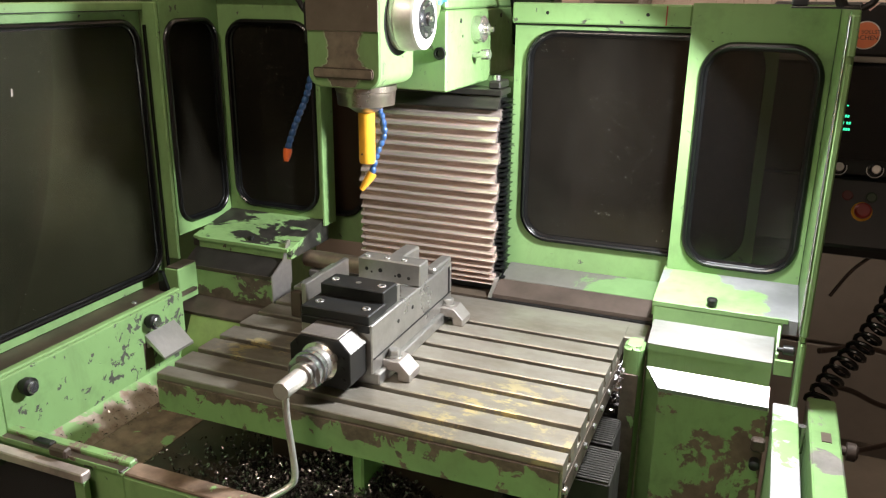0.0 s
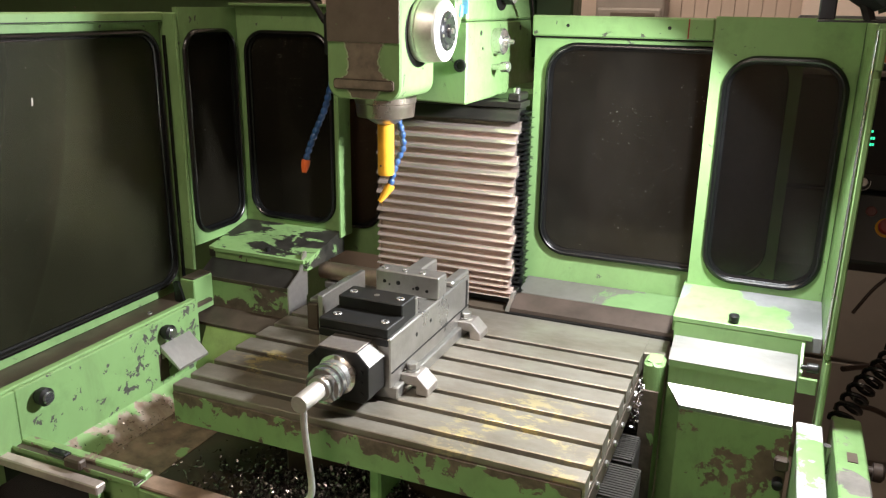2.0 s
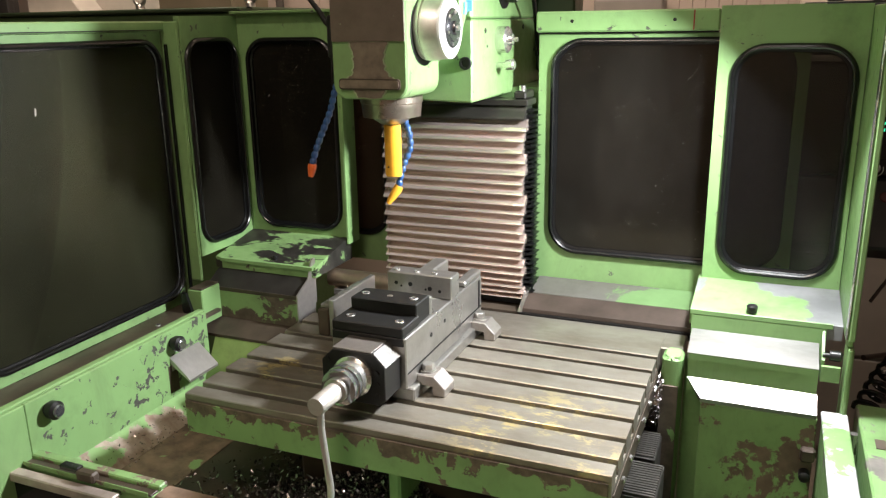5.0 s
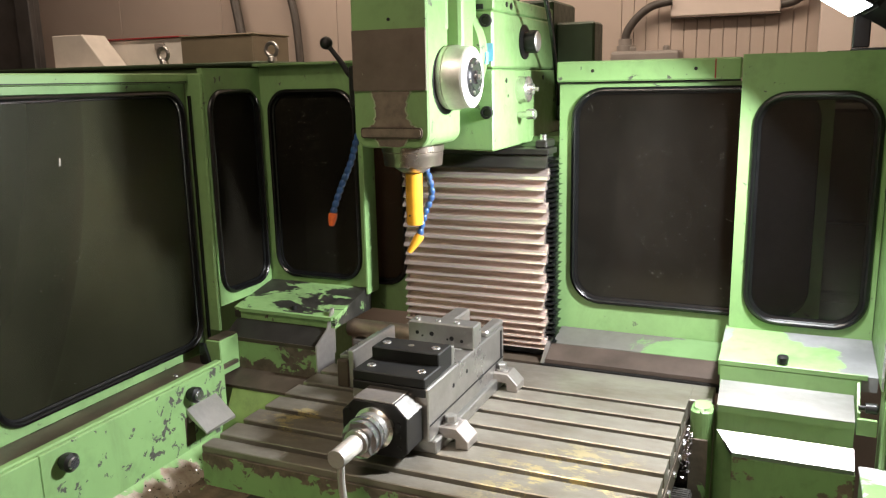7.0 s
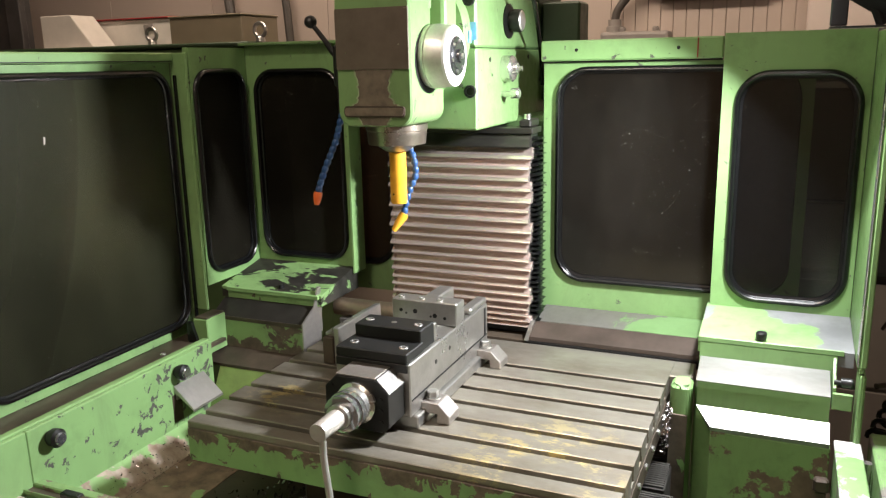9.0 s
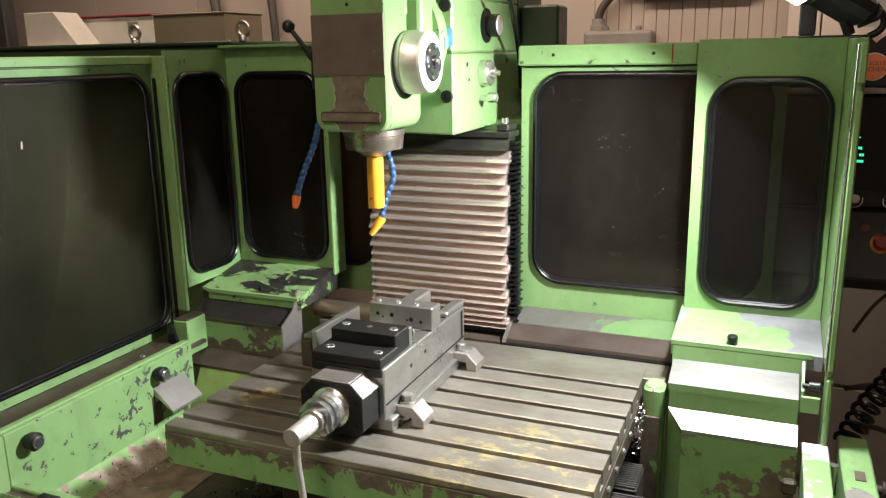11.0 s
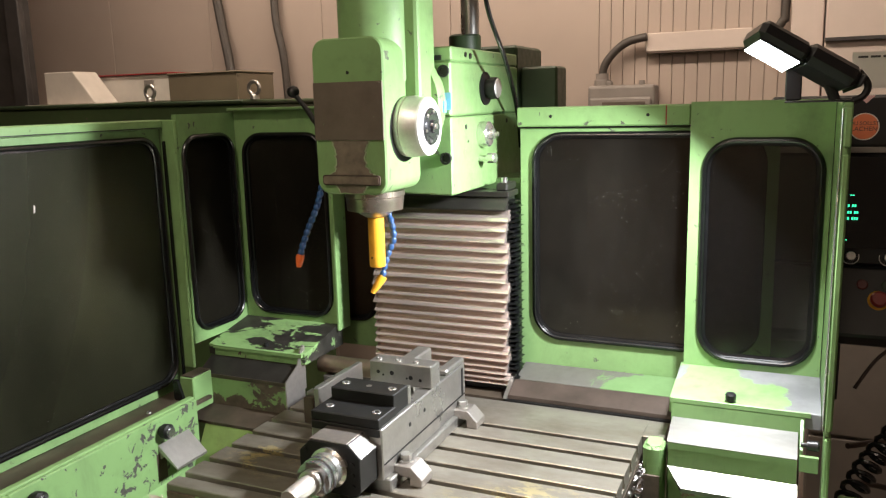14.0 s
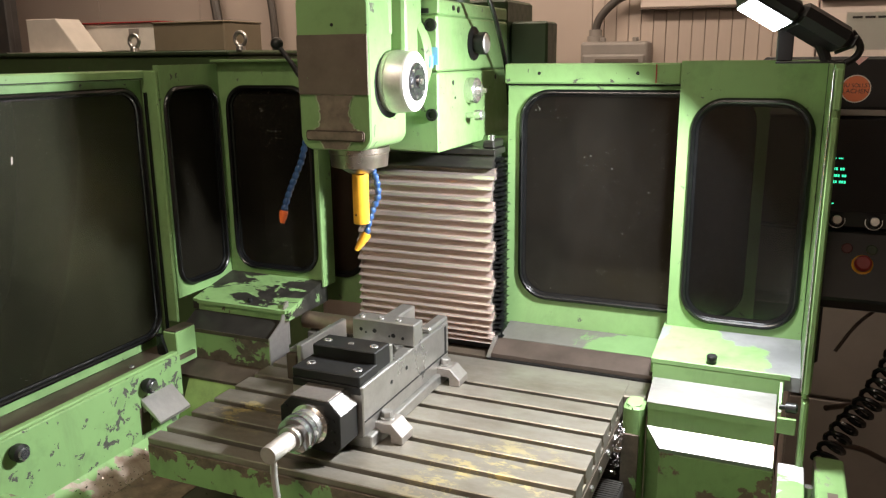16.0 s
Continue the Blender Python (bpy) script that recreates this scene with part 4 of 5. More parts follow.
part("notch", solid((-0.398, -0.372, 0.466, 0.4695, 1.643, 1.652), bev=0), "black", sh)
# rear body and side case: housing green darkened to paint in their shade
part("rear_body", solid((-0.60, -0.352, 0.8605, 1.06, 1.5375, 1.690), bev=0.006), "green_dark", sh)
part("side_case", solid((-0.3505, -0.262, 0.88, 0.965, 1.42, 1.640), bev=0.005), "green_dark", sh, "green side case with shade in its colour")
part("motor_base", lathe(bmesh.new(), (-0.40, 0.66, 1.6685), (0, 0, 1), [(0, 0.034), (0.03, 0.034), (0.034, 0.030)], 28), "green_dark", sh, smooth=True)
part("motor_tube", lathe(bmesh.new(), (-0.38, 0.64, 1.70), (0, 0, 1), [(0, 0.019), (0.22, 0.019)], 24), "steel", sh, "grey steel tube", smooth=True)
for xx, zz in ((-0.364, 1.458), (-0.365, 1.622)):
    b = part("bolt", lathe(bmesh.new(), (xx, 0.462, zz), (0, -1, 0), [(-0.004, 0.0118), (0.004, 0.0118), (0.005, 0.0105), (0.005, 0.0075), (0.0015, 0.007)], 20), "black", sh, "black socket bolt", smooth=True)
for yy, zz, r in ((0.535, 1.515, 0.005), (0.78, 1.52, 0.005), (0.545, 1.486, 0.003), (0.54, 1.655, 0.005), (0.565, 1.653, 0.006)):
    part("oil_hole", lathe(bmesh.new(), (HX1, yy, zz), (1, 0, 0), [(-0.003, r), (0.0008, r)], 12), "black", sh)
kb = part("selector_knob", lathe(bmesh.new(), (HX1, 0.645, 1.590), (1, 0, 0), [(0, 0.034), (0.003, 0.034), (0.004, 0.019), (0.012, 0.019), (0.013, 0.0225), (0.027, 0.0225), (0.028, 0.021)], 32), "black", sh, "black selector knob", smooth=True)
part("knob_face", lathe(bmesh.new(), (HX1 + 0.0285, 0.645, 1.590), (1, 0, 0), [(0, 0.020), (0.002, 0.018)], 28), "satin", kb, smooth=True)
bo = part("drive_boss", lathe(bmesh.new(), (HX1, 0.615, 1.497), (1, 0, 0), [(0, 0.026), (0.019, 0.026), (0.022, 0.023), (0.023, 0.012), (0.030, 0.011), (0.032, 0.006)], 28), "bright", sh, "turned steel boss", smooth=True)
part("boss_pin", lathe(bmesh.new(), (HX1 + 0.032, 0.615, 1.497), (1, 0, 0), [(-0.002, 0.005), (0.008, 0.005)], 6), "steel", bo)
part("oil_nipple", lathe(bmesh.new(), (HX1, 0.605, 1.447), (1, -0.1, 0.05), [(0, 0.006), (0.02, 0.006), (0.021, 0.0105), (0.036, 0.0105), (0.038, 0.008)], 18), "bright", sh, "short steel spigot", smooth=True)
part("hanging_cable", tube(bmesh.new(), [(-0.315, 0.50, 1.90), (-0.290, 0.50, 1.74), (-0.282, 0.58, 1.64), (-0.312, 0.74, 1.54), (-0.318, 0.78, 1.46)], 0.0045), "rubber", sh, "black cable", smooth=True)

SX, SY = -0.478, 0.380
hd = thing("milling_head", "green swivelling milling head with a grey front plate and handwheel", "milling head", (SX, SY, 1.40))
bm = bmesh.new()
prism(bm, round_rect(-0.552, -0.408, 1.404, 1.680, 0.026, 6), "y", 0.300, 0.440, bev=0.003)
part("body", bm, "green", hd, smooth=True)
bm = lathe(bmesh.new(), (SX, 0.436, 1.562), (0, 1, 0), [(0, 0.112), (0.010, 0.117), (0.0255, 0.117)], 56)
part("swivel_flange", bm, "green", hd, smooth=True)
bm = lathe(bmesh.new(), (SX + 0.005, 0.400, 1.665), (0, 0, 1), [(-0.06, 0.069), (0.03, 0.069), (0.20, 0.069)], 48)
part("upper_barrel", bm, "green", hd, smooth=True)
part("barrel_block", solid((-0.470, -0.380, 0.385, 0.461, 1.545, 1.86), bev=0.008, seg=2), "green", hd)
part("front_face", prism(bmesh.new(), round_rect(-0.5495, -0.4105, 1.502, 1.604, 0.002, 2), "y", 0.2965, 0.3005), "plate", hd, "bare grey-brown machined face")
bm = bmesh.new()
out = [(-0.515, 1.5015), (-0.442, 1.5015), (-0.4475, 1.49), (-0.452, 1.472), (-0.449, 1.455), (-0.440, 1.444), (-0.433, 1.4405), (-0.433, 1.430), (-0.444, 1.4285), (-0.452, 1.418), (-0.455, 1.407), (-0.503, 1.407), (-0.508, 1.420), (-0.52, 1.428), (-0.524, 1.4405), (-0.512, 1.446), (-0.507, 1.46), (-0.509, 1.48)]
rough_out, jit = [], random.Random(9)
for p, q in zip(out, out[1:] + out[:1]):
    for i in range(5):
        k = i / 5
        rough_out.append((p[0] + (q[0] - p[0]) * k + jit.uniform(-0.0022, 0.0022), min(1.5015, p[1] + (q[1] - p[1]) * k + jit.uniform(-0.0012, 0.0012))))
out = rough_out
edge = bmesh.new()
mid = (sum(p[0] for p in out) / len(out), sum(p[1] for p in out) / len(out))
prism(edge, [(mid[0] + (p[0] - mid[0]) * 1.10, min(1.5018, mid[1] + (p[1] - mid[1]) * 1.03)) for p in out], "y", 0.2985, 0.3005)
part("primer_edge", edge, "primer", hd, "pale primer round the rubbed patch")
prism(bm, out, "y", 0.2975, 0.3003)
part("rubbed_patch", bm, "plate_rub", hd, "paint rubbed to bare metal")
part("plate_slot", prism(bmesh.new(), round_rect(-0.538, -0.420, 1.421, 1.440, 0.006, 4), "y", 0.2955, 0.2982), "slot", hd, "recessed dark slot")
part("slot_floor", prism(bmesh.new(), round_rect(-0.536, -0.422, 1.4235, 1.4375, 0.005, 4), "y", 0.2940, 0.2958), "plate_rub", hd)
for xx, zz in ((-0.479, 1.620), (-0.415, 1.601), (-0.53, 1.531), (-0.428, 1.543)):
    part("pin_hole", lathe(bmesh.new(), (xx, 0.2998 if zz > 1.605 else 0.2963, zz), (0, -1, 0), [(-0.002, 0.0033 if zz > 1.605 else 0.0014), (0.0005, 0.003 if zz > 1.605 else 0.0012)], 10), "black" if zz > 1.605 else "bright", hd)
w = part("handwheel", lathe(bmesh.new(), (-0.4075, SY, 1.522), (1, 0, 0), [(0, 0.054), (0.009, 0.0555), (0.0105, 0.0535), (0.012, 0.0555), (0.022, 0.0555), (0.031, 0.0535), (0.043, 0.0525)], 56), "satin", hd, "turned aluminium handwheel", smooth=True)
part("scale_ring", lathe(bmesh.new(), (-0.4075 + 0.0432, SY, 1.522), (1, 0, 0), [(0, 0.0528), (0.005, 0.052), (0.007, 0.049), (0.007, 0.033)], 56), "wheelw", w, "white ring", smooth=True)
hb = part("hub", lathe(bmesh.new(), (-0.4075 + 0.047, SY, 1.522), (1, 0, 0), [(0, 0.034), (0.005, 0.034), (0.007, 0.032), (0.006, 0.024), (0.008, 0.022), (0.008, 0.012), (0.013, 0.011)], 40), "gunmetal", w, "dark hub with small screws", smooth=True)
bm = bmesh.new()
for i in range(6):
    a = radians(60 * i + 15)
    lathe(bm, (-0.4075 + 0.054, SY + 0.027 * math.cos(a), 1.522 + 0.027 * math.sin(a)), (1, 0, 0), [(-0.001, 0.0035), (0.0015, 0.003)], 8)
lathe(bm, (-0.4075 + 0.060, SY, 1.522), (1, 0, 0), [(-0.001, 0.006), (0.003, 0.005)], 6)
part("hub_screws", bm, "steel", w)["kind"] = "stuff"
part("wheel_back", lathe(bmesh.new(), (-0.4105, SY - 0.006, 1.516), (1, 0, 0), [(0, 0.058), (0.0028, 0.058)], 40), "black", hd, "dark recess behind the wheel")
for zz, yy in ((1.606, 0.418), (1.548, 0.4255)):
    part("head_bolt", lathe(bmesh.new(), (-0.412, yy, zz) if zz < 1.6 else (-0.3925, yy, zz), (1, -0.2, 0), [(-0.004, 0.011), (0.004, 0.011), (0.005, 0.008), (0.001, 0.0075)], 18), "black", hd, "black socket bolt", smooth=True)
part("scale_tape", prism(bmesh.new(), [(SX + 0.1172 * math.cos(radians(a)), 1.562 + 0.1172 * math.sin(radians(a))) for a in (2, -3, -8)] + [(SX + 0.1192 * math.cos(radians(a)), 1.562 + 0.1192 * math.sin(radians(a))) for a in (-8, -3, 2)], "y", 0.446, 0.4605), "tape", hd)
part("blue_tape", solid((HX1 - 0.013, HX1 + 0.0008, 0.4596, 0.4616, 1.550, 1.582), bev=0), "tape", hd, "strip of light blue tape")
nose = part("spindle_nose", lathe(bmesh.new(), (SX, SY, 1.4035), (0, 0, -1), [(0, 0.057), (0.010, 0.057), (0.012, 0.055), (0.018, 0.055), (0.020, 0.0545), (0.036, 0.053), (0.038, 0.037)], 48), "nose", hd, "bright turned spindle nose", smooth=True)
part("spindle_taper", lathe(bmesh.new(), (SX, SY, 1.3655), (0, 0, -1), [(0, 0.036), (0.004, 0.032), (0.012, 0.020)], 32), "steel", nose, smooth=True)
lv = part("lever", tube(bmesh.new(), [(-0.565, 0.40, 1.515), (-0.612, 0.415, 1.527), (-0.628, 0.42, 1.533), (-0.645, 0.42, 1.556), (-0.676, 0.42, 1.592)], lambda t: 0.0075 - 0.003 * t), "black", hd, "black lever", smooth=True)
part("lever_ball", lathe(bmesh.new(), (-0.668, 0.42, 1.582), (-0.55, 0, 0.75), [(0.013 + 0.0125 * -math.cos(radians(a)), max(0.0125 * math.sin(radians(a)), 0.0006)) for a in range(0, 181, 15)], 20), "plastic", lv, "black ball grip", smooth=True)
part("lever_pin", solid((-0.626, -0.606, 0.41, 0.43, 1.47, 1.548), bev=0.004), "black", hd)
tp = thing("tool_dummy", "yellow plastic plug hanging in the spindle", "tool", (SX, SY, 1.25))
part("plug", lathe(bmesh.new(), (SX, SY, 1.352), (0, 0, -1), [(0, 0.0155), (0.092, 0.0155), (0.096, 0.014)], 28), "yellow", tp, smooth=True)
part("plug_hole", lathe(bmesh.new(), (SX - 0.003, SY - 0.0150, 1.275), (0, -1, 0), [(-0.002, 0.002), (0.0012, 0.002)], 8), "black", tp)


def loc_line(name, label, pts, tip_key, tip):
    """Segmented coolant hose of ball joints with a tapered nozzle."""
    t = thing(name, label, "coolant hose", pts[0])
    line = [Vector(p) for p in pts]
    length = sum((b - a).length for a, b in zip(line, line[1:]))
    n = max(3, int(length / 0.0135))
    spots = []
    for i in range(n + 1):
        want = length * i / n
        acc = 0.0
        for a, b in zip(line, line[1:]):
            l = (b - a).length
            if acc + l >= want - 1e-9:
                spots.append(a + (b - a) * ((want - acc) / l))
                break
            acc += l
    for a, b in zip(spots, spots[1:]):
        l = (b - a).length
        bm = lathe(bmesh.new(), a, b - a, [(-0.001, 0.0042), (l * 0.25, 0.0066), (l * 0.6, 0.0066), (l * 0.8, 0.0048), (l, 0.0042)], 14)
        part("hose_joint", bm, "blue", t, smooth=True)
    d = Vector(tip) - spots[-1]
    part("nozzle", lathe(bmesh.new(), spots[-1], d, [(-0.003, 0.0085), (0.004, 0.009), (d.length * 0.55, 0.0075), (d.length, 0.0045)], 16), tip_key, t, "%s nozzle" % tip_key, smooth=True)
    return t


h1 = loc_line("coolant_hose", "blue segmented coolant hose with an orange nozzle", [(-0.600, 0.42, 1.44), (-0.612, 0.41, 1.405), (-0.626, 0.41, 1.36), (-0.645, 0.40, 1.312), (-0.656, 0.39, 1.275), (-0.658, 0.385, 1.258)], "orange", (-0.660, 0.38, 1.236))
h2 = loc_line("coolant_hose", "blue segmented coolant hose with a yellow nozzle beside the plug", [(-0.468, 0.41, 1.360), (-0.456, 0.405, 1.335), (-0.453, 0.405, 1.305), (-0.464, 0.40, 1.282), (-0.471, 0.395, 1.255), (-0.474, 0.39, 1.232)], "yellow", (-0.492, 0.38, 1.202))

# the head sits a little west of the column's middle
for ob in (sh, hd, tp, h1, h2):
    ob.location += Vector((-0.016, 0.0, 0.003))
h1.location.z += 0.007

# ---- vise ----
VX = -0.410
vi = thing("machine_vise", "ground steel machine vise with black jaw blocks and crank", "vise", (VX, 0.26, 0.95))
part("base", solid((VX - 0.070, VX + 0.074, 0.105, 0.44, 0.9502, 0.972), bev=0.002), "steel", vi)
part("right_cheek", solid((VX + 0.043, VX + 0.066, 0.096, 0.445, 0.9722, 1.060), bev=0.002), "steel", vi, "long ground side rail")
for yy, zz in ((0.196, 1.030), (0.255, 1.034)):
    part("cheek_hole", lathe(bmesh.new(), (VX + 0.0662, yy, zz), (1, 0, 0), [(-0.002, 0.0038), (0.0006, 0.0038)], 12), "black", vi)
part("right_cheek_groove", solid((VX + 0.0655, VX + 0.0675, 0.10, 0.44, 0.9985, 1.0005), bev=0), "black", vi)
part("left_cheek", solid((VX - 0.066, VX - 0.043, 0.096, 0.445, 0.9722, 1.060), bev=0.002), "steel", vi)
part("bed", solid((VX - 0.0425, VX + 0.0425, 0.11, 0.44, 0.9722, 1.046), bev=0.001), "steel", vi)
part("rear_block", solid((VX - 0.016, VX + 0.014, 0.325, 0.405, 1.0465, 1.099), bev=0.003), "steel", vi)
part("rear_cheek", solid((VX + 0.0435, VX + 0.0655, 0.36, 0.445, 1.0605, 1.072), bev=0.003), "steel", vi)
part("rear_slot", solid((VX + 0.0652, VX + 0.0672, 0.426, 0.433, 0.998, 1.054), bev=0), "black", vi)
fj = part("fixed_jaw", solid((VX - 0.058, VX + 0.068, 0.285, 0.322, 1.061, 1.103), bev=0.002), "steel", vi, "ground steel fixed jaw")
bm = bmesh.new()
for dx, zz, r in ((-0.040, 1.083, 0.0035), (-0.012, 1.083, 0.0042), (0.026, 1.078, 0.0042), (-0.030, 1.078, 0.002), (0.018, 1.076, 0.002), (0.045, 1.075, 0.003)):
    lathe(bm, (VX + dx, 0.285, zz), (0, -1, 0), [(-0.002, r), (0.0006, r)], 12)
part("jaw_holes", bm, "black", fj)["kind"] = "stuff"
for dx in (-0.045, -0.005, 0.030):
    part("jaw_screw", lathe(bmesh.new(), (VX + dx, 0.30, 1.103), (0, 0, 1), [(-0.001, 0.006), (0.0018, 0.0055), (0.0018, 0.003), (0.0003, 0.003)], 14), "bright", fj, smooth=True)
lj = part("moving_jaw", solid((VX - 0.064, VX + 0.062, 0.094, 0.158, 1.0605, 1.077), (VX - 0.060, VX + 0.060, 0.152, 0.205, 1.0605, 1.097), bev=0.0016), "black", vi, "blackened stepped jaw")
part("jaw_front", solid((VX - 0.064, VX + 0.062, 0.0935, 0.11, 1.046, 1.0600), bev=0.001), "black", vi)
part("jaw_plate", solid((VX - 0.060, VX + 0.060, 0.2055, 0.216, 1.0605, 1.092), bev=0.001), "steel", vi)
for dx, yy, zz in ((-0.044, 0.121, 1.077), (0.044, 0.121, 1.077), (-0.045, 0.178, 1.097), (0.044, 0.178, 1.097)):
    bm = lathe(bmesh.new(), (VX + dx, yy, zz), (0, 0, 1), [(-0.001, 0.0078), (0.0008, 0.0078), (0.0016, 0.0070), (0.0016, 0.0042), (-0.0005, 0.004)], 18)
    part("cap_screw", bm, "bright", lj, "bright socket screw", smooth=True)
part("jaw_pin", lathe(bmesh.new(), (VX, 0.178, 1.097), (0, 0, 1), [(-0.001, 0.005), (0.0006, 0.005)], 12), "steel", lj)
bm = bmesh.new()
c = 0.020
ob_prof = [(VX - 0.053 + c, 0.968), (VX + 0.056 - c * 0.5, 0.968), (VX + 0.056, 0.968 + c * 0.5), (VX + 0.056, 1.052 - c), (VX + 0.056 - c, 1.052), (VX - 0.053 + c, 1.052), (VX - 0.053, 1.052 - c), (VX - 0.053, 0.968 + c)]
prism(bm, ob_prof, "y", 0.040, 0.0955, bev=0.0012)
bb = part("bearing_block", bm, "black", vi, "black bearing block with bevelled corners")
part("block_top", solid((VX - 0.034, VX + 0.034, 0.042, 0.094, 1.0522, 1.0545), bev=0.0005), "satin_dark", bb, "bare ground top")
bm = bmesh.new()
vs = [bm.verts.new(v) for v in ((VX + 0.0365, 0.042, 1.0532), (VX + 0.0365, 0.094, 1.0532), (VX + 0.0575, 0.094, 1.0322), (VX + 0.0575, 0.042, 1.0322), (VX + 0.0355, 0.042, 1.0522), (VX + 0.0355, 0.094, 1.0522), (VX + 0.0565, 0.094, 1.0312), (VX + 0.0565, 0.042, 1.0312))]
for f in ((0, 1, 2, 3), (4, 7, 6, 5), (0, 3, 7, 4), (1, 5, 6, 2), (0, 4, 5, 1), (3, 2, 6, 7)):
    bm.faces.new([vs[i] for i in f])
part("bevel_face", bm, "bright", bb, "bright ground bevel")
for dx, zz in ((-0.042, 1.035), (0.043, 1.022), (0.043, 1.004), (0.043, 0.985), (-0.042, 0.985)):
    part("block_screw", lathe(bmesh.new(), (VX + dx, 0.040, zz), (0, -1, 0), [(-0.001, 0.0042), (0.002, 0.004), (0.002, 0.002)], 10), "black", bb)
CZ = 1.013
part("collar", lathe(bmesh.new(), (VX + 0.003, 0.040, CZ), (0, -1, 0), [(0, 0.033), (0.006, 0.033), (0.009, 0.028), (0.022, 0.028), (0.024, 0.024), (0.027, 0.024)], 40), "bright", vi, "turned steel collar", smooth=True)
part("scale_collar", lathe(bmesh.new(), (VX + 0.003, 0.013, CZ), (0, -1, 0), [(0, 0.022), (0.002, 0.030), (0.009, 0.030), (0.010, 0.027), (0.015, 0.027), (0.017, 0.0285), (0.022, 0.0285), (0.024, 0.020)], 40), "chrome", vi, "dark ringed collar", smooth=True)
part("inner_sleeve", lathe(bmesh.new(), (VX + 0.003, -0.011, CZ), (0, -1, 0), [(0, 0.019), (0.009, 0.019), (0.011, 0.016)], 32), "steel", vi, smooth=True)
rd = part("crank_hub", lathe(bmesh.new(), (VX + 0.003, -0.022, CZ), (0, -1, 0), [(0, 0.0140), (0.0505, 0.0140), (0.052, 0.013)], 32), "satin", vi, "plain steel crank hub", smooth=True)
bm = tube(bmesh.new(), [(VX + 0.004, -0.063, CZ - 0.010), (VX + 0.004, -0.063, CZ - 0.045), (VX + 0.012, -0.066, CZ - 0.10), (VX + 0.016, -0.068, CZ - 0.142), (VX + 0.010, -0.074, CZ - 0.158), (VX - 0.010, -0.094, CZ - 0.170), (VX - 0.026, -0.108, CZ - 0.178)], 0.0052, 12, 8)
part("crank_arm", bm, "satin", rd, "bent steel crank arm", smooth=True)


def clamp(x, y):
    t = thing("vise_clamp", "small steel clamp block bolted into a table slot", "clamp", (x, y, 0.95), "clamps beside the vise")
    bm = prism(bmesh.new(), [(x - 0.022, 0.9505), (x - 0.022, 0.966), (x - 0.010, 0.966), (x - 0.004, 0.9505)], "y", y - 0.020, y + 0.020, bev=0.001)
    part("heel", bm, "steel", t)
    bm = prism(bmesh.new(), [(x - 0.030, 0.9725), (x - 0.030, 0.984), (x + 0.014, 0.984), (x + 0.034, 0.964), (x + 0.034, 0.9505), (x + 0.012, 0.9505), (x + 0.012, 0.966), (x - 0.022, 0.9665), (x - 0.022, 0.9725)], "y", y - 0.021, y + 0.021, bev=0.0012)
    part("block", bm, "satin_dark", t)
    part("washer", lathe(bmesh.new(), (x - 0.004, y, 0.9842), (0, 0, 1), [(0, 0.0135), (0.003, 0.0135)], 24), "steel", t, smooth=True)
    bt = part("bolt_head", lathe(bmesh.new(), (x - 0.004, y, 0.9872), (0, 0, 1), [(0, 0.0105), (0.009, 0.0105), (0.0105, 0.009)], 6), "steel", t)
    return t


clamp(-0.329, 0.155)
clamp(-0.331, 0.408)
sb = thing("side_stop", "small steel stop block with screws on the table", "stop block", (-0.60, 0.37, 0.95))
part("body", solid((-0.632, -0.605, 0.315, 0.470, 0.9505, 1.010), bev=0.002), "steel", sb)
part("wall_plate", solid((-0.6045, -0.592, 0.300, 0.474, 0.9505, 1.026), bev=0.002), "steel", sb)
part("front_plate", solid((-0.630, -0.606, 0.300, 0.3145, 0.9505, 1.004), bev=0.002), "grime", sb)
for yy in (0.33, 0.37, 0.41, 0.45):
    part("stop_screw", lathe(bmesh.new(), (-0.619, yy, 1.010), (0, 0, 1), [(-0.001, 0.005), (0.004, 0.005), (0.004, 0.0025)], 12), "bright", sb, smooth=True)
sf = thing("guide_shaft", "greasy brown steel guide shaft behind the table", "shaft", (-0.66, 0.56, 0.98))
part("shaft", lathe(bmesh.new(), (-0.735, 0.535, 0.988), (1, 0, 0), [(0, 0.020), (0.17, 0.020), (0.172, 0.018)], 28), "shaft", sf, smooth=True)
part("shaft_bracket", solid((-0.72, -0.69, 0.515, 0.555, 0.9525, 0.9675), bev=0.002), "steel", sf)

# ---- work lamp ----
wl = thing("work_lamp", "black floodlight with a bright white face on the guard", "work lamp", (0.26, 0.44, 1.556))


def lamp_box(u0, u1, v0, v1, n0, n1, bev=0.003):
    b = box(bmesh.new(), u0, u1, v0, v1, n0, n1, bev=bev)
    m = Matrix.Translation(LED_C) @ Matrix((LENS_U, LENS_V, LENS_N)).transposed().to_4x4()
    bmesh.ops.transform(b, matrix=m, verts=b.verts)
    return b


part("casing", lamp_box(-0.043, 0.040, -0.037, 0.037, -0.026, 0.004, 0.008), "plastic", wl)
part("lens", lamp_box(-0.034, 0.034, -0.028, 0.028, 0.0045, 0.009, 0.001), "ledface", wl, "glowing white lens")
part("lens_rim", lamp_box(-0.037, 0.037, -0.031, 0.031, 0.0035, 0.0065, 0.001), "plastic", wl)
part("driver_box", lamp_box(0.036, 0.128, -0.032, 0.032, -0.034, 0.001, 0.010), "plastic", wl)
part("end_cap", lamp_box(0.1282, 0.136, -0.026, 0.026, -0.030, -0.006, 0.004), "plastic", wl)
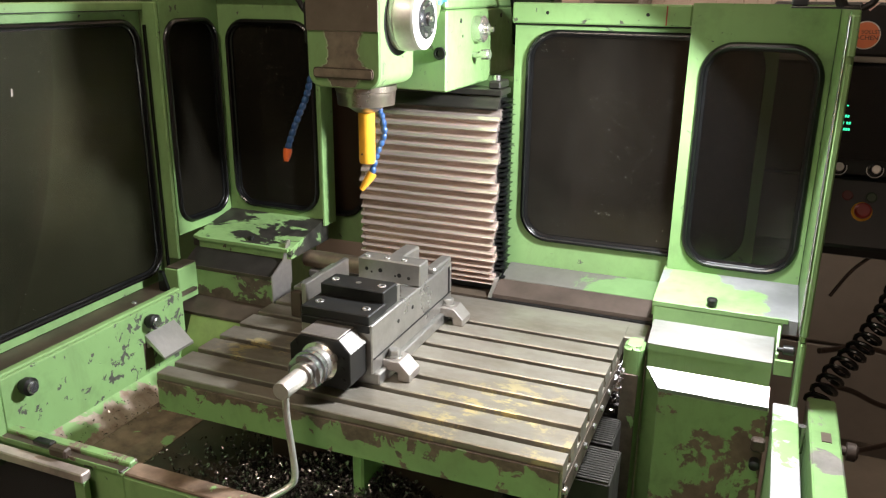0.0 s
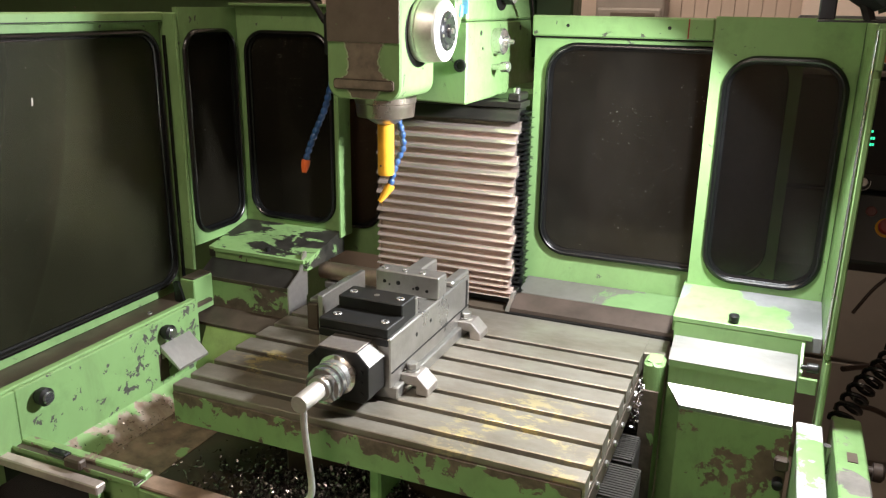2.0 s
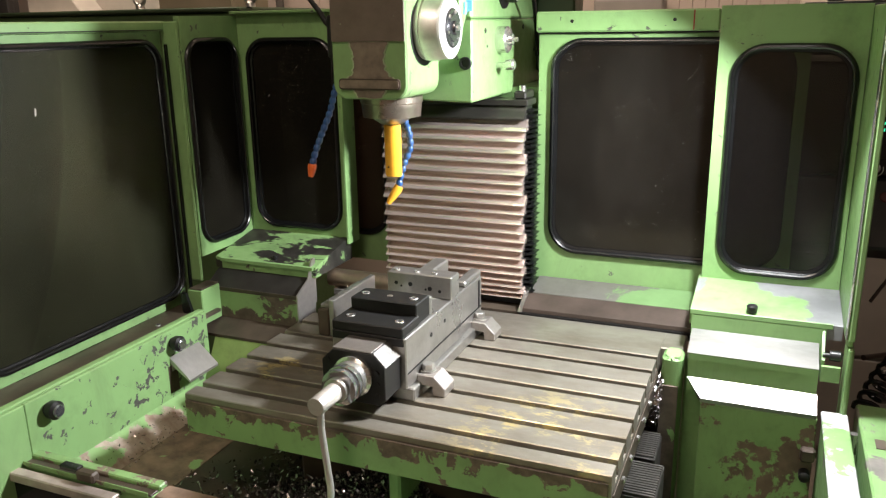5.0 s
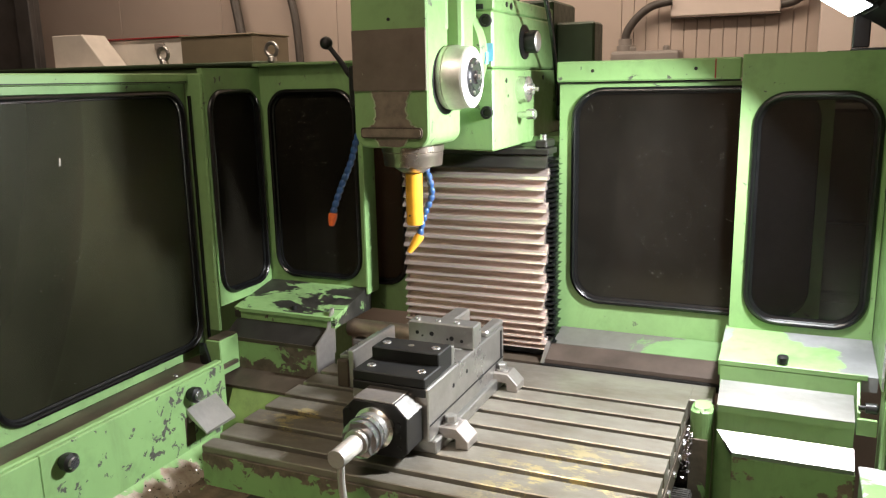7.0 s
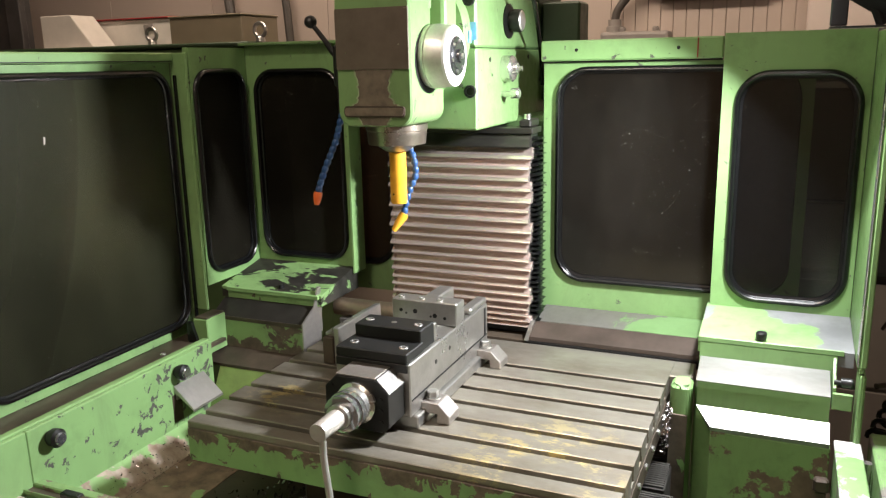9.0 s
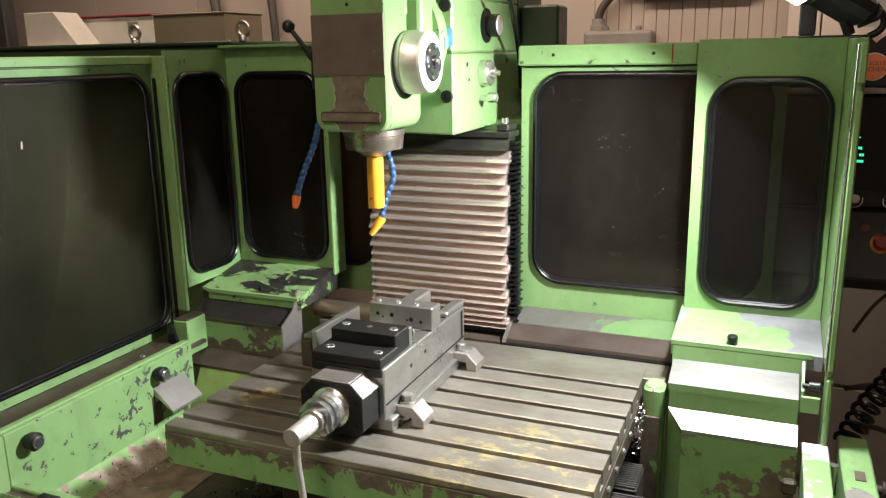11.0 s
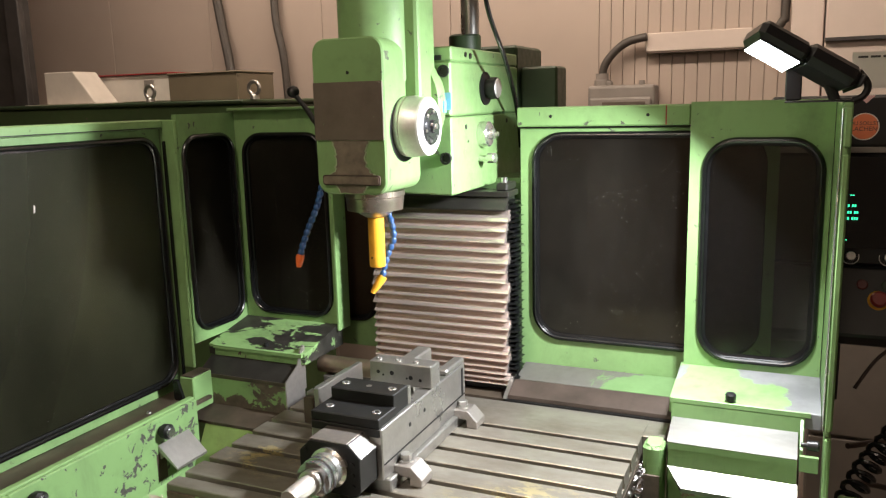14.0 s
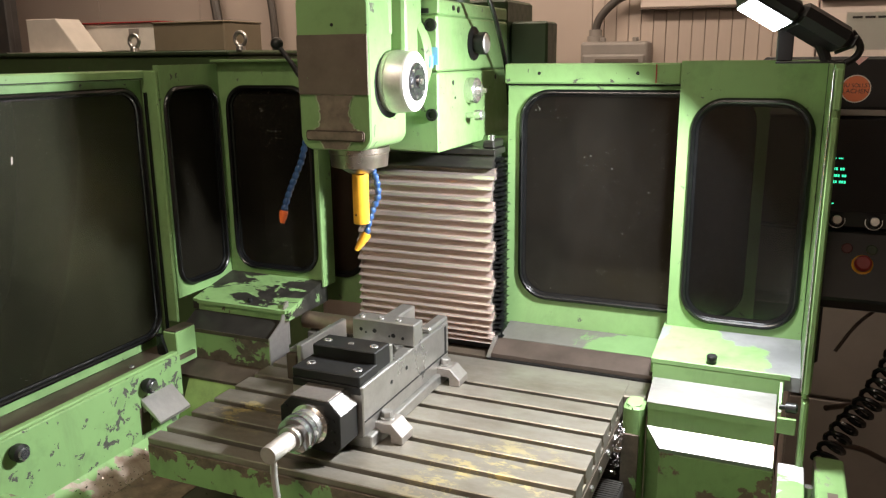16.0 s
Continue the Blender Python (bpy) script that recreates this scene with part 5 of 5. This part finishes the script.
for uu, rr in ((0.084, 0.0035), (0.104, 0.0050)):
    c = LED_C + LENS_U * uu + LENS_V * -0.0322 - LENS_N * 0.016
    part("cover_screw", lathe(bmesh.new(), c, -LENS_V, [(-0.001, rr), (0.002, rr * 0.8)], 12), "bright", wl)
part("arm", solid((0.214, 0.238, 0.440, 0.450, 1.556, 1.632), bev=0.002), "plastic", wl)
part("arm_foot", solid((0.214, 0.31, 0.436, 0.475, 1.5525, 1.5555), bev=0.001), "plastic", wl)
part("stay", tube(bmesh.new(), [(0.286, 0.45, 1.556), (0.276, 0.448, 1.58), (0.262, 0.445, 1.612)], 0.0085), "plastic", wl, smooth=True)
part("hook", tube(bmesh.new(), [(0.312, 0.45, 1.553), (0.326, 0.45, 1.562), (0.330, 0.45, 1.578), (0.316, 0.446, 1.598)], 0.0055), "plastic", wl, smooth=True)
part("lead", tube(bmesh.new(), [(0.29, 0.44, 1.572), (0.300, 0.436, 1.588), (0.292, 0.434, 1.598)], 0.002), "rubber", wl, smooth=True)

# ---- control pendant ----
PY = 0.76
cpn = thing("control_panel", "black machine control panel with green digits and knobs", "control panel", (0.5, PY, 1.1))
part("housing", solid((0.172, 0.86, PY, PY + 0.10, 1.235, 1.452), bev=0.006), "plastic", cpn)
part("header", solid((0.172, 0.86, PY - 0.004, PY + 0.10, 1.464, 1.560), bev=0.005), "plastic", cpn)
part("divider", solid((0.174, 0.85, PY - 0.002, PY + 0.08, 1.4525, 1.4635), bev=0.001), "greybox", cpn, "grey strip")
part("desk", prism(bmesh.new(), [(PY + 0.1, 1.234), (PY - 0.01, 1.234), (PY - 0.06, 1.11), (PY - 0.04, 1.085), (PY + 0.1, 1.085)], "x", 0.172, 0.86, bev=0.004), "plastic", cpn)
part("lower_box", solid((0.172, 0.322, PY + 0.01, PY + 0.1, 0.95, 1.0845), bev=0.004), "plastic", cpn)
part("screen", solid((0.300, 0.60, PY - 0.003, PY - 0.0005, 1.27, 1.445), bev=0), "screen", cpn, "dark screen")
bm = bmesh.new()
for row, (zz, n) in enumerate(((1.372, 5), (1.352, 5), (1.339, 6), (1.327, 7), (1.285, 3))):
    for i in range(n):
        xx = 0.305 + 0.0042 * i + (0.003 if i > n // 2 else 0) + (0.004 if row in (1, 2) else 0)
        hh = 0.0011 if row in (0, 4) else 0.0024
        box(bm, xx, xx + 0.0032, PY - 0.0042, PY - 0.0032, zz - hh, zz + hh, bev=0)
part("digits", bm, "digit", cpn, "glowing green digit bars")["kind"] = "stuff"
for xx in (0.328, 0.392):
    k = part("rotary_knob", lathe(bmesh.new(), (xx, PY, 1.252), (0, -1, 0.25), [(0, 0.014), (0.002, 0.014), (0.003, 0.010), (0.020, 0.009)], 24), "plastic", cpn, "black rotary knob", smooth=True)
    part("knob_top", lathe(bmesh.new(), Vector((xx, PY, 1.252)) + Vector((0, -1, 0.25)).normalized() * 0.0202, (0, -1, 0.25), [(0, 0.0085), (0.002, 0.0075)], 20), "satin", k, smooth=True)
    part("knob_ring", lathe(bmesh.new(), Vector((xx, PY, 1.252)), (0, -1, 0.25), [(-0.001, 0.0155), (0.0012, 0.0155)], 24), "satin", k, smooth=True)
es = part("stop_button", lathe(bmesh.new(), (0.378, PY - 0.032, 1.175), (0, -0.93, 0.37), [(0.006, 0.008), (0.014, 0.008), (0.015, 0.0155), (0.022, 0.015), (0.026, 0.011)], 28), "red", cpn, "red emergency stop button", smooth=True)
part("stop_ring", lathe(bmesh.new(), (0.378, PY - 0.032, 1.175), (0, -0.93, 0.37), [(-0.002, 0.019), (0.003, 0.0185), (0.005, 0.015)], 28), "yellow", es, "yellow ring", smooth=True)
for xx, kk in ((0.35, "red_dark"), (0.392, "green_dark")):
    part("push_button", lathe(bmesh.new(), (xx, PY - 0.016, 1.20), (0, -0.93, 0.37), [(-0.004, 0.010), (0.008, 0.010), (0.010, 0.008)], 20), kk, cpn, smooth=True)
st = thing("round_sticker", "round orange sticker with dark words on the panel", "sticker", (0.333, PY - 0.006, 1.50))
part("disc", lathe(bmesh.new(), (0.336, PY - 0.0042, 1.502), (0, -1, 0), [(0, 0.0255), (0.0006, 0.0255)], 40), "paper", st)
part("face", lathe(bmesh.new(), (0.336, PY - 0.0050, 1.502), (0, -1, 0), [(0, 0.0235), (0.0006, 0.0235)], 40), "sticker", st)
for words, dz in (("DU SOLLST", 0.003), ("LACHEN", -0.008)):
    cu = bpy.data.curves.new("words", "FONT")
    cu.body, cu.size, cu.align_x, cu.extrude = words, 0.0098 if len(words) > 6 else 0.0115, "CENTER", 0.0001
    cu.materials.append(M["dark"])
    tx = new("words", cu)
    tx.matrix_basis = pose(0.336, PY - 0.0059, 1.502 + dz, 90, 0, 0)
    tx.parent = st
    tx.matrix_parent_inverse = Matrix.Translation(-Vector(st.location))
ns = thing("pointed_sticker", "small white and pink pointed sticker on the panel", "sticker", (0.333, PY - 0.006, 1.55))
part("sheet", prism(bmesh.new(), [(0.322, 1.5595), (0.352, 1.5595), (0.337, 1.545)], "y", PY - 0.0052, PY - 0.0045), "pink", ns)
pp = thing("notice_paper", "white printed paper pinned above the panel", "notice", (0.45, PY + 0.02, 1.57))
part("sheet", solid((0.31, 0.52, PY + 0.028, PY + 0.030, 1.572, 1.640), bev=0), "paper", pp)
bm = bmesh.new()
for i in range(9):
    box(bm, 0.32 + i * 0.021, 0.337 + i * 0.021, PY + 0.0268, PY + 0.0278, 1.629, 1.633, bev=0)
part("print_bars", bm, "dark", pp)["kind"] = "stuff"
sp = thing("panel_stand", "dark steel stand behind the control panel", "stand", (0.6, PY + 0.1, 0))
part("pillar", solid((0.66, 0.74, PY + 0.101, PY + 0.18, 0.0, 1.5), bev=0.004), "dark", sp)
part("stay", tube(bmesh.new(), [(0.44, PY + 0.02, 1.084), (0.40, PY + 0.02, 1.04), (0.365, PY, 0.985)], 0.0035), "hose", sp, smooth=True)

for ob in (cpn, st, ns, pp):
    ob.location.x += 0.014

# coiled cable and loose hoses beside the machine
cc = thing("coiled_cable", "black coiled cable hanging beside the machine", "cable", (0.42, 0.55, 0.85))
key = [(0.520, 0.80, 1.13), (0.462, 0.58, 1.10), (0.444, 0.57, 1.035), (0.415, 0.56, 0.970), (0.378, 0.55, 0.915), (0.345, 0.475, 0.88)]
pts, turns = [], 17
for i in range(turns * 12 + 1):
    t = i / (turns * 12) * (len(key) - 1)
    k = min(int(t), len(key) - 2)
    a, b = Vector(key[k]), Vector(key[k + 1])
    c = a.lerp(b, t - k)
    d, u, v = basis(Vector(key[-1]) - Vector(key[0]))
    ang = 2 * math.pi * i / 12
    pts.append(c + (u * math.cos(ang) + v * math.sin(ang)) * 0.019)
part("coil", tube(bmesh.new(), pts, 0.0046, 8, 1), "rubber", cc, smooth=True)
for pa in ([(0.36, 0.60, 0.86), (0.42, 0.66, 0.83), (0.50, 0.72, 0.78), (0.62, 0.80, 0.76)], [(0.35, 0.62, 0.92), (0.44, 0.72, 0.90), (0.55, 0.80, 0.86), (0.7, 0.9, 0.85)], [(0.37, 0.52, 0.80), (0.43, 0.62, 0.72), (0.52, 0.72, 0.70), (0.66, 0.80, 0.72)]):
    hh = thing("loose_hose", "dark loose hose beside the machine", "hose", pa[0])
    part("hose", tube(bmesh.new(), pa, 0.0055), "hose", hh, smooth=True)

# ---- behind the machine ----
cb = thing("electrical_cabinet", "dark green electrical cabinet with lifting eyes behind the guard", "cabinet", (-2.0, 1.4, 0))
part("body", solid((-2.70, -1.42, 1.20, 1.70, 0.0, 1.578), bev=0.006), "green_deep", cb)
part("lid", solid((-2.72, -1.40, 1.18, 1.72, 1.5785, 1.592), bev=0.004), "green_dark", cb)
for xx in (-1.838, -1.396):
    bm = bmesh.new()
    ringp = [(xx + 0.021 * math.cos(radians(a)), 1.24, 1.627 + 0.021 * math.sin(radians(a))) for a in range(0, 361, 20)]
    tube(bm, ringp, 0.0065, 10, 2)
    lathe(bm, (xx, 1.24, 1.592), (0, 0, 1), [(0, 0.016), (0.012, 0.014), (0.016, 0.010)], 16)
    part("lifting_eye", bm, "steel", cb, "steel lifting eye", smooth=True)
bx = thing("storage_box", "flat beige sheet metal box on the cabinet", "box", (-1.8, 1.5, 1.592))
part("case", solid((-1.935, -1.614, 1.44, 1.66, 1.5925, 1.690), bev=0.004), "beige", bx)
part("lid", solid((-1.938, -1.611, 1.436, 1.664, 1.6905, 1.698), bev=0.003), "beige", bx)
wbx = thing("paper_stack", "white papers and card lying on the cabinet", "papers", (-2.4, 1.5, 1.592))
part("wedge", prism(bmesh.new(), [(-2.60, 1.597), (-2.33, 1.597), (-2.44, 1.725), (-2.60, 1.725)], "y", 1.46, 1.58, bev=0.003), "white", wbx)
part("card", solid((-2.68, -2.33, 1.42, 1.62, 1.5925, 1.5965), bev=0), "white", wbx)
rp = thing("white_tray", "white plastic tray with a red rim on the cabinet", "tray", (-2.2, 1.6, 1.592))
part("tray", solid((-2.47, -2.04, 1.60, 1.69, 1.5975, 1.705), bev=0.004), "white", rp)
part("red_rim", solid((-2.48, -2.035, 1.59, 1.70, 1.7055, 1.7115), bev=0.002), "red", rp, "red rim")
part("tab", solid((-2.20, -2.15, 1.592, 1.5995, 1.66, 1.685), bev=0.002), "greybox", rp)
pl = thing("dark_upright", "dark steel upright beside the cabinet", "upright", (-2.9, 1.5, 0))
part("upright", solid((-3.45, -2.83, 1.50, 1.62, 0, 2.9), bev=0.004), "dark", pl)
part("flange", solid((-2.80, -2.72, 1.47, 1.50, 0, 2.9), bev=0.004), "dark", pl)
part("web", solid((-2.829, -2.801, 1.50, 1.56, 0, 2.9), bev=0), "dark", pl)
for pa, rr in (([(-2.26, 2.16, 2.95), (-2.30, 2.16, 2.4), (-2.24, 2.15, 2.0), (-2.18, 2.12, 1.78), (-2.15, 2.10, 1.60), (-2.15, 2.10, 1.40)], 0.022), ([(-1.96, 2.16, 2.95), (-1.94, 2.16, 2.2), (-1.93, 2.15, 1.95), (-1.89, 2.14, 1.75), (-1.87, 2.14, 1.3)], 0.018)):
    cdt = thing("wall_conduit", "grey flexible conduit running down the wall", "conduit", pa[-1])
    part("conduit", tube(bmesh.new(), pa, rr), "conduit", cdt, smooth=True)
jb = thing("junction_box", "grey junction box with rounded edges on the wall", "junction box", (-0.39, 2.15, 1.48))
part("case", solid((-0.52, -0.27, 2.10, 2.198, 1.40, 1.612), bev=0.012, seg=3), "greybox", jb)
part("cover", solid((-0.51, -0.28, 2.085, 2.0995, 1.41, 1.567), bev=0.008, seg=2), "greybox", jb)
part("name_strip", solid((-0.46, -0.30, 2.082, 2.0848, 1.537, 1.550), bev=0.001), "plate", jb)
for i in range(11):
    part("vent_slot", solid((-0.455 + i * 0.0155, -0.447 + i * 0.0155, 2.0815, 2.0848, 1.500, 1.520), bev=0), "dark", jb)
for xx in (-0.44, -0.32):
    part("lid_screw", lathe(bmesh.new(), (xx, 2.12, 1.612), (0, 0, 1), [(-0.002, 0.012), (0.012, 0.012), (0.016, 0.008)], 16), "greybox", jb, smooth=True)
part("gland", lathe(bmesh.new(), (-0.475, 2.15, 1.612), (0, 0, 1), [(0, 0.030), (0.02, 0.030), (0.022, 0.024), (0.045, 0.024)], 24), "greybox", jb, smooth=True)
cd = thing("bent_conduit", "grey corrugated conduit bending into the duct", "conduit", (-0.475, 2.15, 1.635))
part("conduit", tube(bmesh.new(), [(-0.475, 2.15, 1.650), (-0.465, 2.15, 1.69), (-0.43, 2.15, 1.735), (-0.38, 2.15, 1.770), (-0.31, 2.15, 1.785)], 0.015, 14), "conduit", cd, smooth=True)
du = thing("cable_duct", "cream cable duct along the wall", "cable duct", (-0.1, 2.17, 1.72))
part("duct", solid((-0.315, 0.055, 2.160, 2.198, 1.730, 1.798), bev=0.003), "wallr", du)
part("lower_edge", solid((-0.315, 0.055, 2.158, 2.198, 1.725, 1.7295), bev=0), "plate", du)
dc = thing("duct_conduit", "dark conduit leaving the end of the duct", "conduit", (0.055, 2.16, 1.76))
part("conduit", tube(bmesh.new(), [(0.055, 2.16, 1.755), (0.10, 2.16, 1.765), (0.15, 2.15, 1.81), (0.16, 2.15, 1.90), (0.16, 2.15, 2.6)], 0.015, 14), "conduit", dc, smooth=True)
for ob in (jb, cd, du, dc):
    ob.location.x += 0.02
cf = thing("tall_cupboard", "plain cream cupboard against the wall", "cupboard", (0.45, 2.05, 0))
part("body", solid((0.20, 0.30, 2.06, 2.198, 0.0, 2.6), bev=0.004), "wallr", cf)
part("door_leaf", solid((0.305, 1.05, 2.05, 2.198, 0.0, 2.6), bev=0.004), "wallr", cf)
part("shelf_edge", solid((0.305, 1.05, 2.03, 2.0495, 1.730, 1.742), bev=0.001), "dark", cf)
lc = thing("low_cabinet", "plain grey sheet metal cabinet standing against the wall", "cabinet", (1.2, 2.0, 0))
part("carcass", solid((0.32, 2.0, 1.93, 2.04, 0.0, 0.86), bev=0.003), "greycab", lc)
for x0, x1 in ((0.325, 0.86), (0.866, 1.42), (1.426, 1.995)):
    part("door", solid((x0, x1, 1.912, 1.9295, 0.42, 0.85), bev=0.002), "greycab", lc)
    part("drawer_front", solid((x0, x1, 1.912, 1.9295, 0.06, 0.405), bev=0.002), "greycab", lc)
